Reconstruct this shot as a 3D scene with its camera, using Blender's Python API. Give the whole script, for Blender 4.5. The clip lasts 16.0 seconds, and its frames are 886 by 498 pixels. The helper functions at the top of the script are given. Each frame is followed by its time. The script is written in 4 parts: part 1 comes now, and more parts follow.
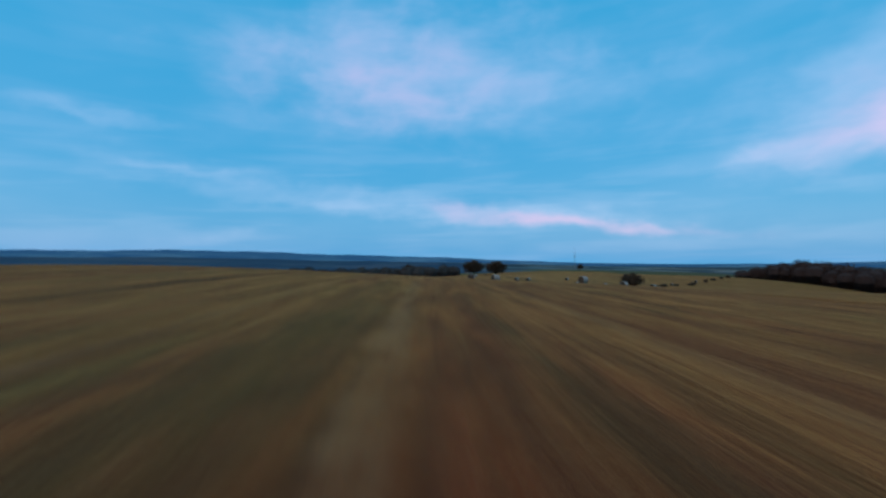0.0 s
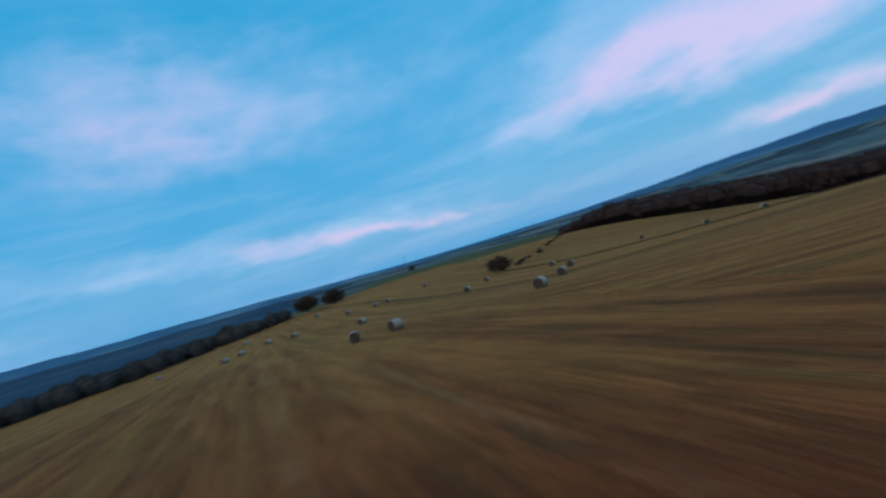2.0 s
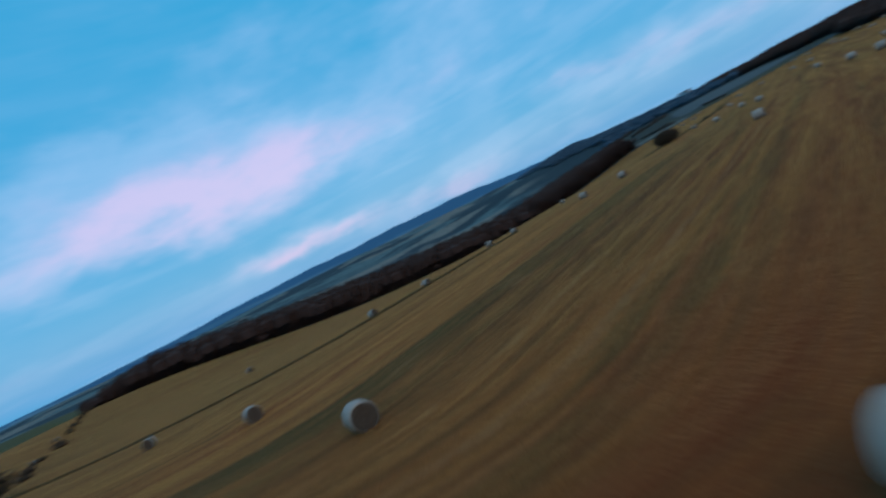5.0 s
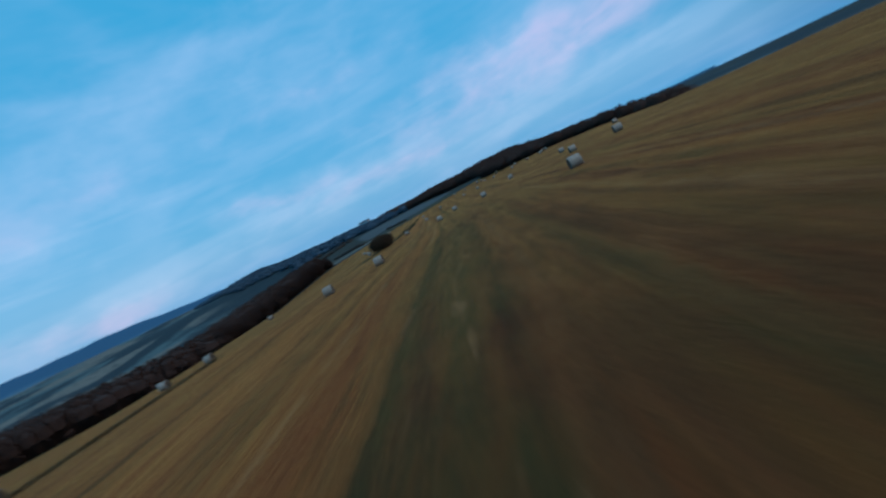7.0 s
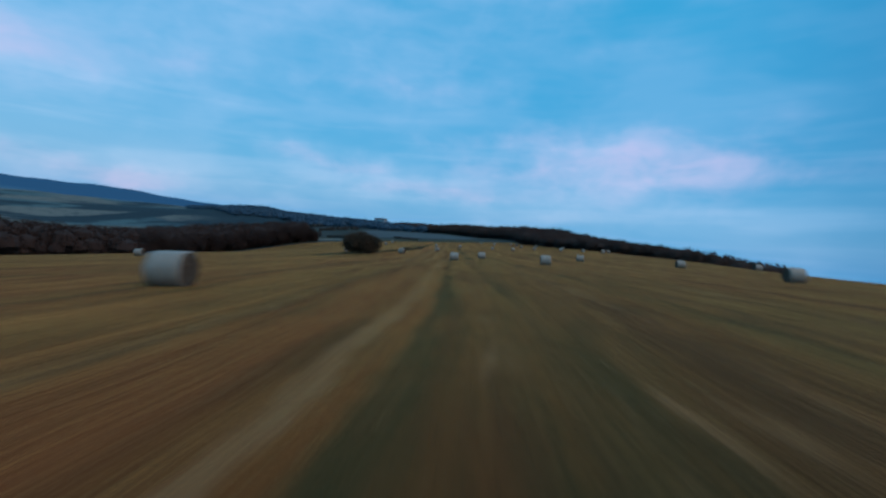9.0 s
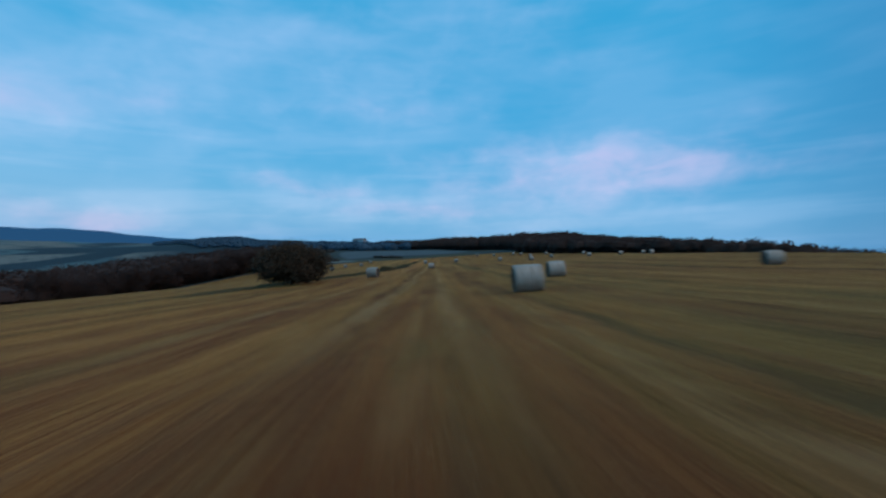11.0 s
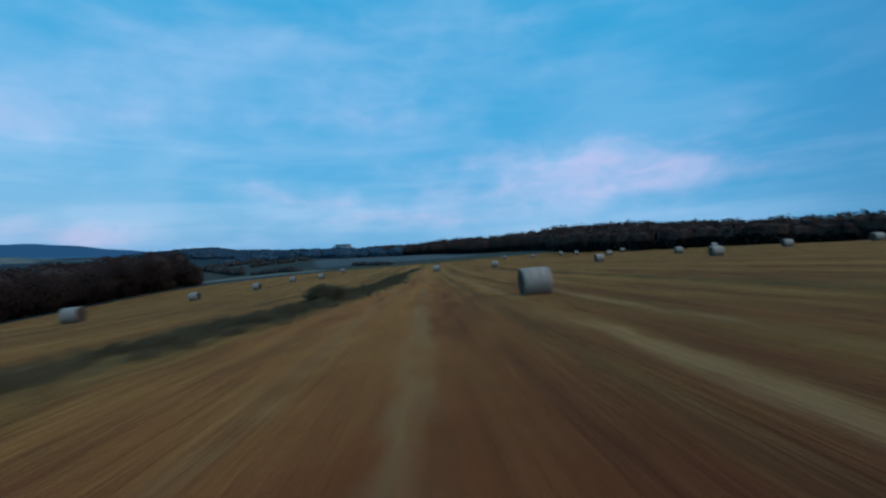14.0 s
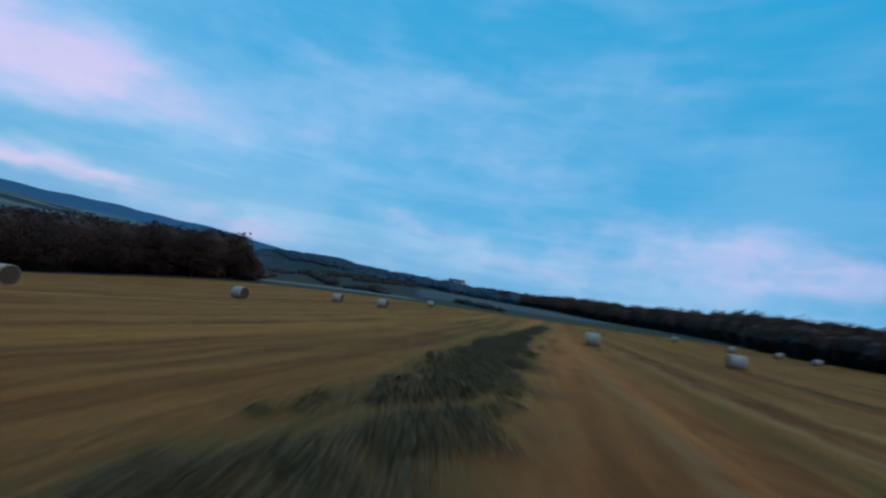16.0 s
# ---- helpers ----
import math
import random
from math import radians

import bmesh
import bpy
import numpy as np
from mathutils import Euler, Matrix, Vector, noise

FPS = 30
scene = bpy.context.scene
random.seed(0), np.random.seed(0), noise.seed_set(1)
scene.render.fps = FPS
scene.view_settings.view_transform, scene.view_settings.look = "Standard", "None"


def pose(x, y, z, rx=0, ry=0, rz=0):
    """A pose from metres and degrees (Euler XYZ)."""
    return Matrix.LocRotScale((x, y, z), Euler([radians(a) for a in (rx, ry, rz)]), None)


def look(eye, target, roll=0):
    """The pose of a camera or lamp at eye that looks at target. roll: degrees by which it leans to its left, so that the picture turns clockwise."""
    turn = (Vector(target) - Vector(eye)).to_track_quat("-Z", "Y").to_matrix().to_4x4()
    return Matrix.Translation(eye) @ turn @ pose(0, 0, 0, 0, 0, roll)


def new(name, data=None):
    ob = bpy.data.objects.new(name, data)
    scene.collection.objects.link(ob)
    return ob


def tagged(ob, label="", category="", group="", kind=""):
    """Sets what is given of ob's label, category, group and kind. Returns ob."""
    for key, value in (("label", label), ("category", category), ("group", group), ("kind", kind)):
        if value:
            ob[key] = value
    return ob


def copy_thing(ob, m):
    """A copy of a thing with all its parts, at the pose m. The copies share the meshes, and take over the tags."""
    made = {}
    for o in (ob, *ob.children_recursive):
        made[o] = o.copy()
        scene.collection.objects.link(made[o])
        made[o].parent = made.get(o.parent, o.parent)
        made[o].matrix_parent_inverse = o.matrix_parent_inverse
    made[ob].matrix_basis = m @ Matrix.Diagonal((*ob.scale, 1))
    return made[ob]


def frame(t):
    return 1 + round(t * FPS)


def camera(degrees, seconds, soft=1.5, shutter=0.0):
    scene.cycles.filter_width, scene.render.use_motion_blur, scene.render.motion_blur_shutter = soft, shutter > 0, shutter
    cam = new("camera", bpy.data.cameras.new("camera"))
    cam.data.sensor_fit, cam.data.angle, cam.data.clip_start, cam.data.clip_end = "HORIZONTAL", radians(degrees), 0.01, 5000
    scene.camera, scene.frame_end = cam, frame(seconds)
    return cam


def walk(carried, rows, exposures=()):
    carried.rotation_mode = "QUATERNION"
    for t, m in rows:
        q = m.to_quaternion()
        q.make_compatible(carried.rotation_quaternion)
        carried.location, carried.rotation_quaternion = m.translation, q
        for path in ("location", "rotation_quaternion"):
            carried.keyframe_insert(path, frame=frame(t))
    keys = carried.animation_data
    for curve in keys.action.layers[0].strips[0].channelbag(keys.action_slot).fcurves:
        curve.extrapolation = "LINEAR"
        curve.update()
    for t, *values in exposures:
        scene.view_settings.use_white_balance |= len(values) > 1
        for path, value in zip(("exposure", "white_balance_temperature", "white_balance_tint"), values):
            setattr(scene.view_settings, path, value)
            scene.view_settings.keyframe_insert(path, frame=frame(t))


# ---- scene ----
cam = camera(84.96, 16.0, soft=2.3, shutter=0.8)
PATH = [
    (0, pose(-0.00, -0.00, 3.00, 91.70, -0.70, -0.00)),
    (0.5, pose(-1.61, 9.73, 3.97, 92.52, 3.72, -3.08)),
    (1, pose(-2.50, 19.00, 4.86, 92.72, 7.38, -7.85)),
    (1.5, pose(-2.77, 28.27, 5.54, 91.95, 12.26, -14.28)),
    (2, pose(-2.25, 37.94, 6.04, 90.57, 16.54, -21.25)),
    (2.5, pose(-0.36, 47.90, 6.14, 89.79, 18.65, -29.08)),
    (3, pose(2.06, 56.63, 5.99, 90.26, 18.60, -36.34)),
    (3.5, pose(4.91, 64.42, 5.64, 90.17, 19.87, -45.07)),
    (4, pose(8.75, 71.70, 5.12, 90.41, 21.78, -54.93)),
    (4.5, pose(12.41, 77.83, 4.92, 88.65, 23.79, -66.00)),
    (5, pose(17.55, 82.57, 4.98, 86.61, 25.41, -77.65)),
    (5.2, pose(19.88, 84.25, 4.91, 85.91, 25.79, -82.40)),
    (5.6, pose(25.31, 86.97, 4.54, 84.85, 26.96, -92.11)),
    (6, pose(31.62, 88.73, 3.95, 84.21, 27.98, -101.34)),
    (6.4, pose(38.64, 89.42, 3.26, 83.92, 28.15, -109.34)),
    (6.9, pose(48.18, 88.61, 2.40, 83.99, 26.20, -116.55)),
    (7.3, pose(56.19, 86.46, 1.88, 84.32, 21.93, -119.04)),
    (7.5, pose(60.26, 84.85, 1.71, 84.55, 18.63, -118.91)),
    (8, pose(71.26, 79.78, 1.33, 85.73, 10.47, -118.01)),
    (8.5, pose(81.85, 74.05, 0.90, 87.48, 2.10, -116.73)),
    (9, pose(92.16, 68.15, 0.38, 89.04, -5.86, -114.81)),
    (9.5, pose(102.74, 63.84, 0.02, 90.77, -6.41, -115.32)),
    (9.7, pose(107.21, 62.20, -0.08, 90.88, -5.61, -116.00)),
    (10.1, pose(116.24, 58.68, -0.32, 91.03, -4.09, -116.75)),
    (10.6, pose(127.72, 53.97, -0.65, 91.13, -2.41, -116.90)),
    (11.1, pose(139.54, 49.08, -0.98, 91.19, -1.05, -116.70)),
    (11.5, pose(149.31, 45.17, -1.19, 91.24, -0.26, -116.65)),
    (11.8, pose(156.86, 42.30, -1.31, 91.29, 0.13, -116.86)),
    (12, pose(162.00, 40.44, -1.37, 91.34, 0.28, -117.16)),
    (12.5, pose(175.12, 35.77, -1.40, 91.56, 0.11, -117.85)),
    (13, pose(188.04, 30.56, -1.69, 91.72, 0.82, -118.15)),
    (13.5, pose(200.54, 25.04, -1.72, 91.65, 0.80, -118.13)),
    (14, pose(212.69, 19.51, -1.80, 92.09, 0.11, -117.82)),
    (14.5, pose(224.02, 13.67, -2.07, 95.22, -2.44, -116.76)),
    (15, pose(235.43, 8.54, -2.39, 98.01, -7.77, -113.11)),
    (15.5, pose(246.31, 4.52, -2.11, 98.22, -13.37, -109.61)),
    (16, pose(256.29, 1.49, -1.81, 96.15, -12.91, -104.44)),
]
walk(cam, PATH, [(0, 0.0), (16, 0.0)])

# ---- light ----
class Net:
    """Small helper to chain shader nodes."""
    def __init__(self, tree):
        self.t = tree

    def put(self, sock, v):
        if isinstance(v, bpy.types.NodeSocket):
            self.t.links.new(v, sock)
        elif isinstance(v, (tuple, list)) and len(v) == 3 and sock.type == "RGBA":
            sock.default_value = (*v, 1.0)
        else:
            sock.default_value = v

    def math(self, op, a, b=0.0, c=0.0, clamp=False):
        n = self.t.nodes.new("ShaderNodeMath")
        n.operation, n.use_clamp = op, clamp
        for i, v in enumerate((a, b, c)):
            self.put(n.inputs[i], v)
        return n.outputs[0]

    def add(self, a, b): return self.math("ADD", a, b)
    def sub(self, a, b): return self.math("SUBTRACT", a, b)
    def mul(self, a, b): return self.math("MULTIPLY", a, b)

    def span(self, v, lo, hi, a=0.0, b=1.0):
        n = self.t.nodes.new("ShaderNodeMapRange")
        n.interpolation_type = "SMOOTHSTEP"
        for i, x in enumerate((v, lo, hi, a, b)):
            self.put(n.inputs[i], x)
        return n.outputs[0]

    def mix(self, f, a, b, kind="MIX"):
        n = self.t.nodes.new("ShaderNodeMix")
        n.data_type, n.blend_type = "RGBA", kind
        self.put(n.inputs[0], f), self.put(n.inputs[6], a), self.put(n.inputs[7], b)
        return n.outputs[2]

    def xyz(self, v):
        n = self.t.nodes.new("ShaderNodeSeparateXYZ")
        self.put(n.inputs[0], v)
        return n.outputs

    def vec(self, x, y, z):
        n = self.t.nodes.new("ShaderNodeCombineXYZ")
        for i, v in enumerate((x, y, z)):
            self.put(n.inputs[i], v)
        return n.outputs[0]

    def noise(self, v, scale, detail=3.0, rough=0.55, twist=0.0):
        n = self.t.nodes.new("ShaderNodeTexNoise")
        self.put(n.inputs["Vector"], v)
        n.inputs["Scale"].default_value, n.inputs["Detail"].default_value = scale, detail
        n.inputs["Roughness"].default_value, n.inputs["Distortion"].default_value = rough, twist
        return n.outputs[0]

    def cells(self, v, scale):
        n = self.t.nodes.new("ShaderNodeTexVoronoi")
        self.put(n.inputs["Vector"], v)
        n.inputs["Scale"].default_value = scale
        return n.outputs["Color"]

    def geometry(self, which="Position"):
        return self.t.nodes.new("ShaderNodeNewGeometry").outputs[which]

    def bump(self, h, strength, distance=0.05):
        n = self.t.nodes.new("ShaderNodeBump")
        n.inputs["Strength"].default_value, n.inputs["Distance"].default_value = strength, distance
        self.put(n.inputs["Height"], h)
        return n.outputs[0]


def dusk_sky():
    w = bpy.data.worlds.new("dusk_sky")
    scene.world = w
    w.use_nodes = True
    w.node_tree.nodes.clear()
    k = Net(w.node_tree)
    way = w.node_tree.nodes.new("ShaderNodeTexCoord").outputs["Generated"]
    x, y, z = k.xyz(way)[:3]
    el = k.mul(k.math("ARCSINE", z), 180 / math.pi)
    az = k.mul(k.math("ARCTAN2", k.mul(x, -1.0), y), 180 / math.pi)
    # long streaks of thin cloud, and billows in the thick ones
    def streaks(wide, tall, seat, detail, rough, twist=0.0):
        return k.noise(k.vec(k.mul(az, wide), k.mul(k.add(el, k.mul(az, 0.045)), tall), seat), 1.0, detail, rough, twist)
    wob = k.sub(streaks(0.075, 0.14, 1.0, 4.0, 0.55), 0.5)
    wob2 = k.sub(streaks(0.085, 0.15, 9.0, 4.0, 0.55), 0.5)
    azw = k.add(az, k.mul(wob, 17.0))
    elw = k.add(el, k.mul(wob2, 5.5))

    def blob(a, e, sa, se, slant=0.0):
        da, de = k.sub(azw, a), k.sub(elw, e)
        de = k.sub(de, k.mul(da, slant))
        q = k.add(k.math("POWER", k.math("ABSOLUTE", k.mul(da, 1 / sa)), 2.0), k.math("POWER", k.math("ABSOLUTE", k.mul(de, 1 / se)), 2.0))
        return k.math("EXPONENT", k.mul(q, -1.0))

    def total(rows):
        s = None
        for g, *r in rows:
            b = k.mul(blob(*r), g)
            s = b if s is None else k.add(s, b)
        return s
    pale = total(PALE_CLOUDS + HIGH_VEILS)
    pink = total(PINK_CLOUDS)
    puff = k.add(k.mul(streaks(0.15, 0.27, 3.0, 3.5, 0.55, 0.25), 0.75), k.mul(streaks(0.05, 0.36, 5.0, 3.0, 0.5), 0.25))
    low = k.span(el, 1.0, 10.0, 1.0, 0.0)
    thin = k.mul(k.span(streaks(0.045, 0.40, 7.0, 3.5, 0.52, 0.2), 0.44, 0.66), k.span(el, 8.0, 18.0, 1.0, 0.25))
    wisp = k.span(streaks(0.055, 0.14, 13.0, 3.5, 0.52, 0.3), 0.38, 0.68)
    wisp = k.mul(wisp, k.span(az, -85.0, -55.0, 1.0, 0.45))
    pale = k.span(k.add(pale, k.mul(k.sub(puff, 0.5), 1.25)), 0.08, 1.0)
    pink = k.span(k.mul(k.add(pink, k.mul(k.sub(puff, 0.5), 0.4)), k.span(puff, 0.28, 0.68, 0.55, 1.15)), 0.03, 1.1)
    cover = k.math("ADD", k.math("ADD", k.mul(pale, 0.66), k.mul(wisp, 0.30)), k.add(k.mul(thin, 0.30), k.mul(low, 0.14)), clamp=True)
    dim = k.span(az, -172.0, -138.0, 1.0, 0.0)
    blue = k.mix(k.span(el, 0.0, 36.0), SKY_LOW, SKY_HIGH)
    blue = k.mix(k.mul(dim, 0.9), blue, SKY_DEEP)
    col = k.mix(k.mul(cover, k.span(dim, 0.0, 1.0, 1.0, 0.35)), blue, SKY_CLOUD)
    col = k.mix(k.math("MULTIPLY", pink, 0.85, clamp=True), col, SKY_PINK)
    under = k.span(z, -0.05, 0.0)
    col = k.mix(under, (0.05, 0.05, 0.05), col)
    n = w.node_tree.nodes
    air = n.new("ShaderNodeTexSky")
    air.sky_type, air.sun_disc = "NISHITA", False
    air.sun_elevation, air.sun_rotation = radians(SUN_UP), radians(SUN_TURN)
    a, b, s, o = n.new("ShaderNodeBackground"), n.new("ShaderNodeBackground"), n.new("ShaderNodeAddShader"), n.new("ShaderNodeOutputWorld")
    k.put(a.inputs[0], air.outputs[0])
    a.inputs[1].default_value = 0.05
    k.put(b.inputs[0], col)
    b.inputs[1].default_value = SKY_GAIN
    k.put(s.inputs[0], a.outputs[0]), k.put(s.inputs[1], b.outputs[0]), k.put(o.inputs[0], s.outputs[0])


SUN_UP, SUN_TURN = 2.0, 250.0
SKY_GAIN = 1.0
SKY_LOW, SKY_HIGH, SKY_DEEP = (0.030, 0.345, 0.69), (0.010, 0.335, 0.655), (0.004, 0.190, 0.46)
SKY_CLOUD, SKY_PINK = (0.240, 0.485, 0.81), (0.60, 0.525, 0.835)
# clouds: weight, azimuth, height, half width, half height, slant
PALE_CLOUDS = [(0.85, 8, 22, 19, 6.5), (0.45, -14, 20, 16, 6), (0.9, -40, 12.5, 9, 3.6, -0.30), (1.05, -55, 14.0, 17, 5.0, 0.03),
               (0.8, -70, 13.5, 11, 3.0), (0.5, -50, 19, 12, 3.5), (0.5, 18, 7.8, 15, 0.9), (0.5, 4, 5.8, 12, 0.9), (0.75, -14, 5.4, 15, 1.9, 0.06),
               (0.7, -60, 4.4, 13, 1.5), (0.35, 26, 3.0, 12, 0.9), (0.6, 37, 14.0, 8, 0.8), (0.6, 27, 9.3, 9, 0.7), (0.6, 13, 6.6, 10, 0.8)]
HIGH_VEILS = [(0.5, -86, 16, 11, 4.5), (0.45, -101, 8.5, 13, 2.2), (0.5, -111, 17, 12, 3.2), (0.85, -132, 10.5, 16, 3.8, -0.06), (0.5, -118, 5, 26, 2.5),
              (0.45, -84, 3.2, 13, 1.5), (0.45, -94, 22, 16, 5), (0.4, -120, 26, 16, 5), (0.35, -64, 24, 14, 5), (0.3, 33, 11, 10, 1.6)]
PINK_CLOUDS = [(0.5, 6, 21, 16, 5.5), (0.85, -16, 4.9, 13, 0.9, 0.06), (0.4, -3, 6.9, 6, 0.9), (0.6, -42, 12.8, 9, 3.0, -0.25), (1.1, -56, 13.2, 13, 4.0, 0.03),
               (0.45, -69, 13.5, 8, 1.8), (0.85, -62, 4.2, 9, 0.9, 0.02), (0.35, -99, 8, 7, 1.0), (0.35, -111, 17, 8, 1.4), (0.66, -134, 10.4, 17, 3.6, -0.06),
               (0.4, -113, 5.6, 12, 1.2), (0.45, -81, 3.3, 8, 0.9), (0.3, -84, 15, 8, 2)]
dusk_sky()
glow = new("sun", bpy.data.lights.new("sun", "SUN"))
glow.data.energy, glow.data.angle, glow.data.color = 1.05, radians(70), (1.0, 0.63, 0.33)
glow.matrix_world = look((0, 0, 80), (40, 40, 0))


# ---- materials ----
def material(name):
    m = bpy.data.materials.new(name)
    m.use_nodes = True
    return m, Net(m.node_tree), m.node_tree.nodes["Principled BSDF"]


S_X, S_Y = 0.485, 0.874      # across the mown lines
L_X, L_Y = 0.874, -0.485     # along them


def mown(k, x, y):
    """Coordinates across and along the mown lines. They run down the field, swing north round its corner, and meet a headland mown along the western edge."""
    s = k.add(k.mul(x, S_X), k.mul(y, S_Y))
    l = k.add(k.mul(x, L_X), k.mul(y, L_Y))
    east = k.math("MAXIMUM", k.sub(l, 60.0), 0.0)
    west = k.sub(k.add(x, k.mul(y, 0.035)), HEADLAND)
    down = k.math("SMOOTH_MIN", k.sub(s, k.mul(east, 0.055)), k.add(k.mul(west, 1.6), CORNER), 12.0)
    ragged = k.mul(k.sub(k.noise(k.vec(x, y, 0.0), 0.25, 3.0, 0.6), 0.5), 2.5)
    head = k.span(k.add(west, ragged), -0.8, 0.8, 1.0, 0.0)
    across = k.add(k.mul(down, k.sub(1.0, head)), k.mul(k.add(west, CORNER), head))
    along = k.add(k.mul(l, k.sub(1.0, head)), k.mul(k.sub(300.0, y), head))
    return across, along, l, head


def ground_material():
    m, k, p = material("stubble_field_and_country")
    pos = k.geometry()
    x, y, z = k.xyz(pos)[:3]
    s, v, l, head = mown(k, x, y)

    def strips(wide, run, seat, detail=3.0, rough=0.6, twist=0.0):
        return k.noise(k.vec(k.mul(s, wide), k.mul(v, wide * run), seat), 1.0, detail, rough, twist)
    broad = strips(0.24, 0.05, 0.0, 3.0, 0.55)
    lines = strips(0.62, 0.035, 2.0, 3.0, 0.6)
    fine = strips(1.5, 0.04, 3.0, 2.0, 0.5)
    comb = strips(5.5, 0.03, 7.0, 3.0, 0.6)
    dash = strips(1.1, 0.16, 19.0, 4.0, 0.6, 0.4)
    patch = k.noise(pos, 0.045, 4.0, 0.6)
    clod = k.noise(pos, 0.9, 4.0, 0.65)
    grain = k.noise(pos, 9.0, 3.0, 0.7)
    # stubble: brown earth, gold straw, pale wisps, green regrowth
    straw = k.mix(k.span(broad, 0.38, 0.60), STRAW, k.mix(k.span(patch, 0.40, 0.60), OLIVE, GOLD))
    calm = k.sub(1.0, k.mul(head, 0.45))
    straw = k.mix(k.mul(k.span(lines, 0.52, 0.66), k.mul(calm, 0.8)), straw, GOLD)
    straw = k.mix(k.mul(k.span(lines, 0.47, 0.35), k.mul(calm, 0.6)), straw, EARTH)
    straw = k.mix(k.mul(k.span(fine, 0.54, 0.68), 0.55), straw, WISP)
    straw = k.mix(k.mul(k.span(fine, 0.46, 0.34), 0.45), straw, UMBER)
    straw = k.mix(k.mul(k.span(dash, 0.54, 0.68), k.mul(calm, 0.65)), straw, WISP)
    straw = k.mix(k.mul(k.span(dash, 0.46, 0.34), k.mul(calm, 0.4)), straw, EARTH)
    straw = k.mix(k.mul(k.span(comb, 0.54, 0.70), 0.12), straw, WISP)
    straw = k.mix(k.mul(k.span(clod, 0.53, 0.72), 0.22), straw, WISP)
    straw = k.mix(k.mul(k.span(clod, 0.48, 0.34), 0.35), straw, UMBER)
    straw = k.mix(k.mul(k.span(grain, 0.45, 0.75), 0.3), straw, WISP)
    # ripe orange straw at the western end
    straw = k.mix(k.mul(k.mul(k.span(l, 30.0, 90.0, 0.75, 0.0), k.mul(k.mul(k.span(s, 76.0, 86.0), k.span(s, 100.0, 105.0, 0.35, 1.0)), k.span(fine, 0.3, 0.6, 0.45, 1.0))), k.span(s, 120.0, 135.0, 1.0, 0.3)), straw, RIPE)
    # paler olive stubble in the north-west and beyond the balk
    drop = k.sub(k.add(k.mul(x, S_X), k.mul(y, S_Y)), k.add(BALK, k.mul(k.math("MAXIMUM", k.sub(180.0, l), 0.0), 0.0645)))
    olive = k.math("MAXIMUM", k.mul(k.span(y, 60.0, 120.0), k.span(l, 20.0, 70.0, 1.0, 0.0)), k.mul(k.span(drop, -2.0, 1.0), k.span(l, 60.0, 120.0)))
    straw = k.mix(k.mul(olive, k.span(fine, 0.36, 0.62, 0.6, 0.2)), straw, SERE)
    brown = k.mul(k.mul(k.span(l, 110.0, 150.0), k.span(l, 170.0, 200.0, 1.0, 0.25)), k.span(s, 120.0, 124.0, 1.0, 0.3))
    straw = k.mix(k.mul(brown, k.span(broad, 0.36, 0.60, 0.5, 0.15)), straw, EARTH)
    # trodden headland, redder
    straw = k.mix(k.mul(head, k.mul(k.span(strips(0.4, 0.05, 23.0), 0.36, 0.58, 0.1, 0.7), k.span(y, 40.0, 75.0, 1.0, 0.2))), straw, k.mix(k.span(dash, 0.4, 0.6), EARTH, RED_EARTH))
    soil = strips(0.34, 0.14, 47.0, 4.0, 0.6)
    straw = k.mix(k.mul(k.span(soil, 0.52, 0.64), 0.5), straw, k.mix(grain, EARTH, RED_EARTH))
    tuft = strips(0.45, 0.16, 61.0, 4.0, 0.62)
    straw = k.mix(k.mul(k.span(tuft, 0.57, 0.69), 0.45), straw, k.mix(grain, REGROWTH, GRASS))
    # the swath left green down the middle of the field
    edge = k.add(s, k.mul(k.sub(clod, 0.5), 0.9))
    swath = k.mul(k.mul(k.span(edge, 100.4, 101.6), k.span(edge, 105.1, 105.5, 1.0, 0.0)), k.mul(k.span(l, 42.0, 70.0, 1.0, 0.5), k.span(l, 70.0, 115.0, 1.0, 0.0)))
    straw = k.mix(k.mul(swath, k.span(dash, 0.32, 0.62, 0.95, 0.6)), straw, k.mix(k.span(k.add(k.mul(patch, 0.5), k.mul(tuft, 0.5)), 0.34, 0.54), UMBER, REGROWTH))
    blot = strips(0.9, 0.14, 83.0, 4.0, 0.6, 0.5)
    straw = k.mix(k.mul(swath, k.span(blot, 0.57, 0.70, 0.0, 0.8)), straw, PALE)
    dull = k.mul(k.mul(k.span(edge, 90.0, 97.0), k.span(edge, 100.6, 101.8, 1.0, 0.0)), k.span(l, 60.0, 130.0, 1.0, 0.0))
    straw = k.mix(k.mul(dull, k.span(dash, 0.34, 0.62, 0.75, 0.3)), straw, DULL)
    # the orange lane beside the balk
    lane = k.mul(k.mul(k.span(edge, 111.5, 114.5), k.span(edge, 118.3, 119.6, 1.0, 0.0)), k.span(l, 150.0, 245.0, 0.1, 1.0))
    straw = k.mix(k.mul(lane, k.span(k.add(k.mul(dash, 0.5), k.mul(clod, 0.5)), 0.36, 0.58, 0.5, 1.0)), straw, LANE)

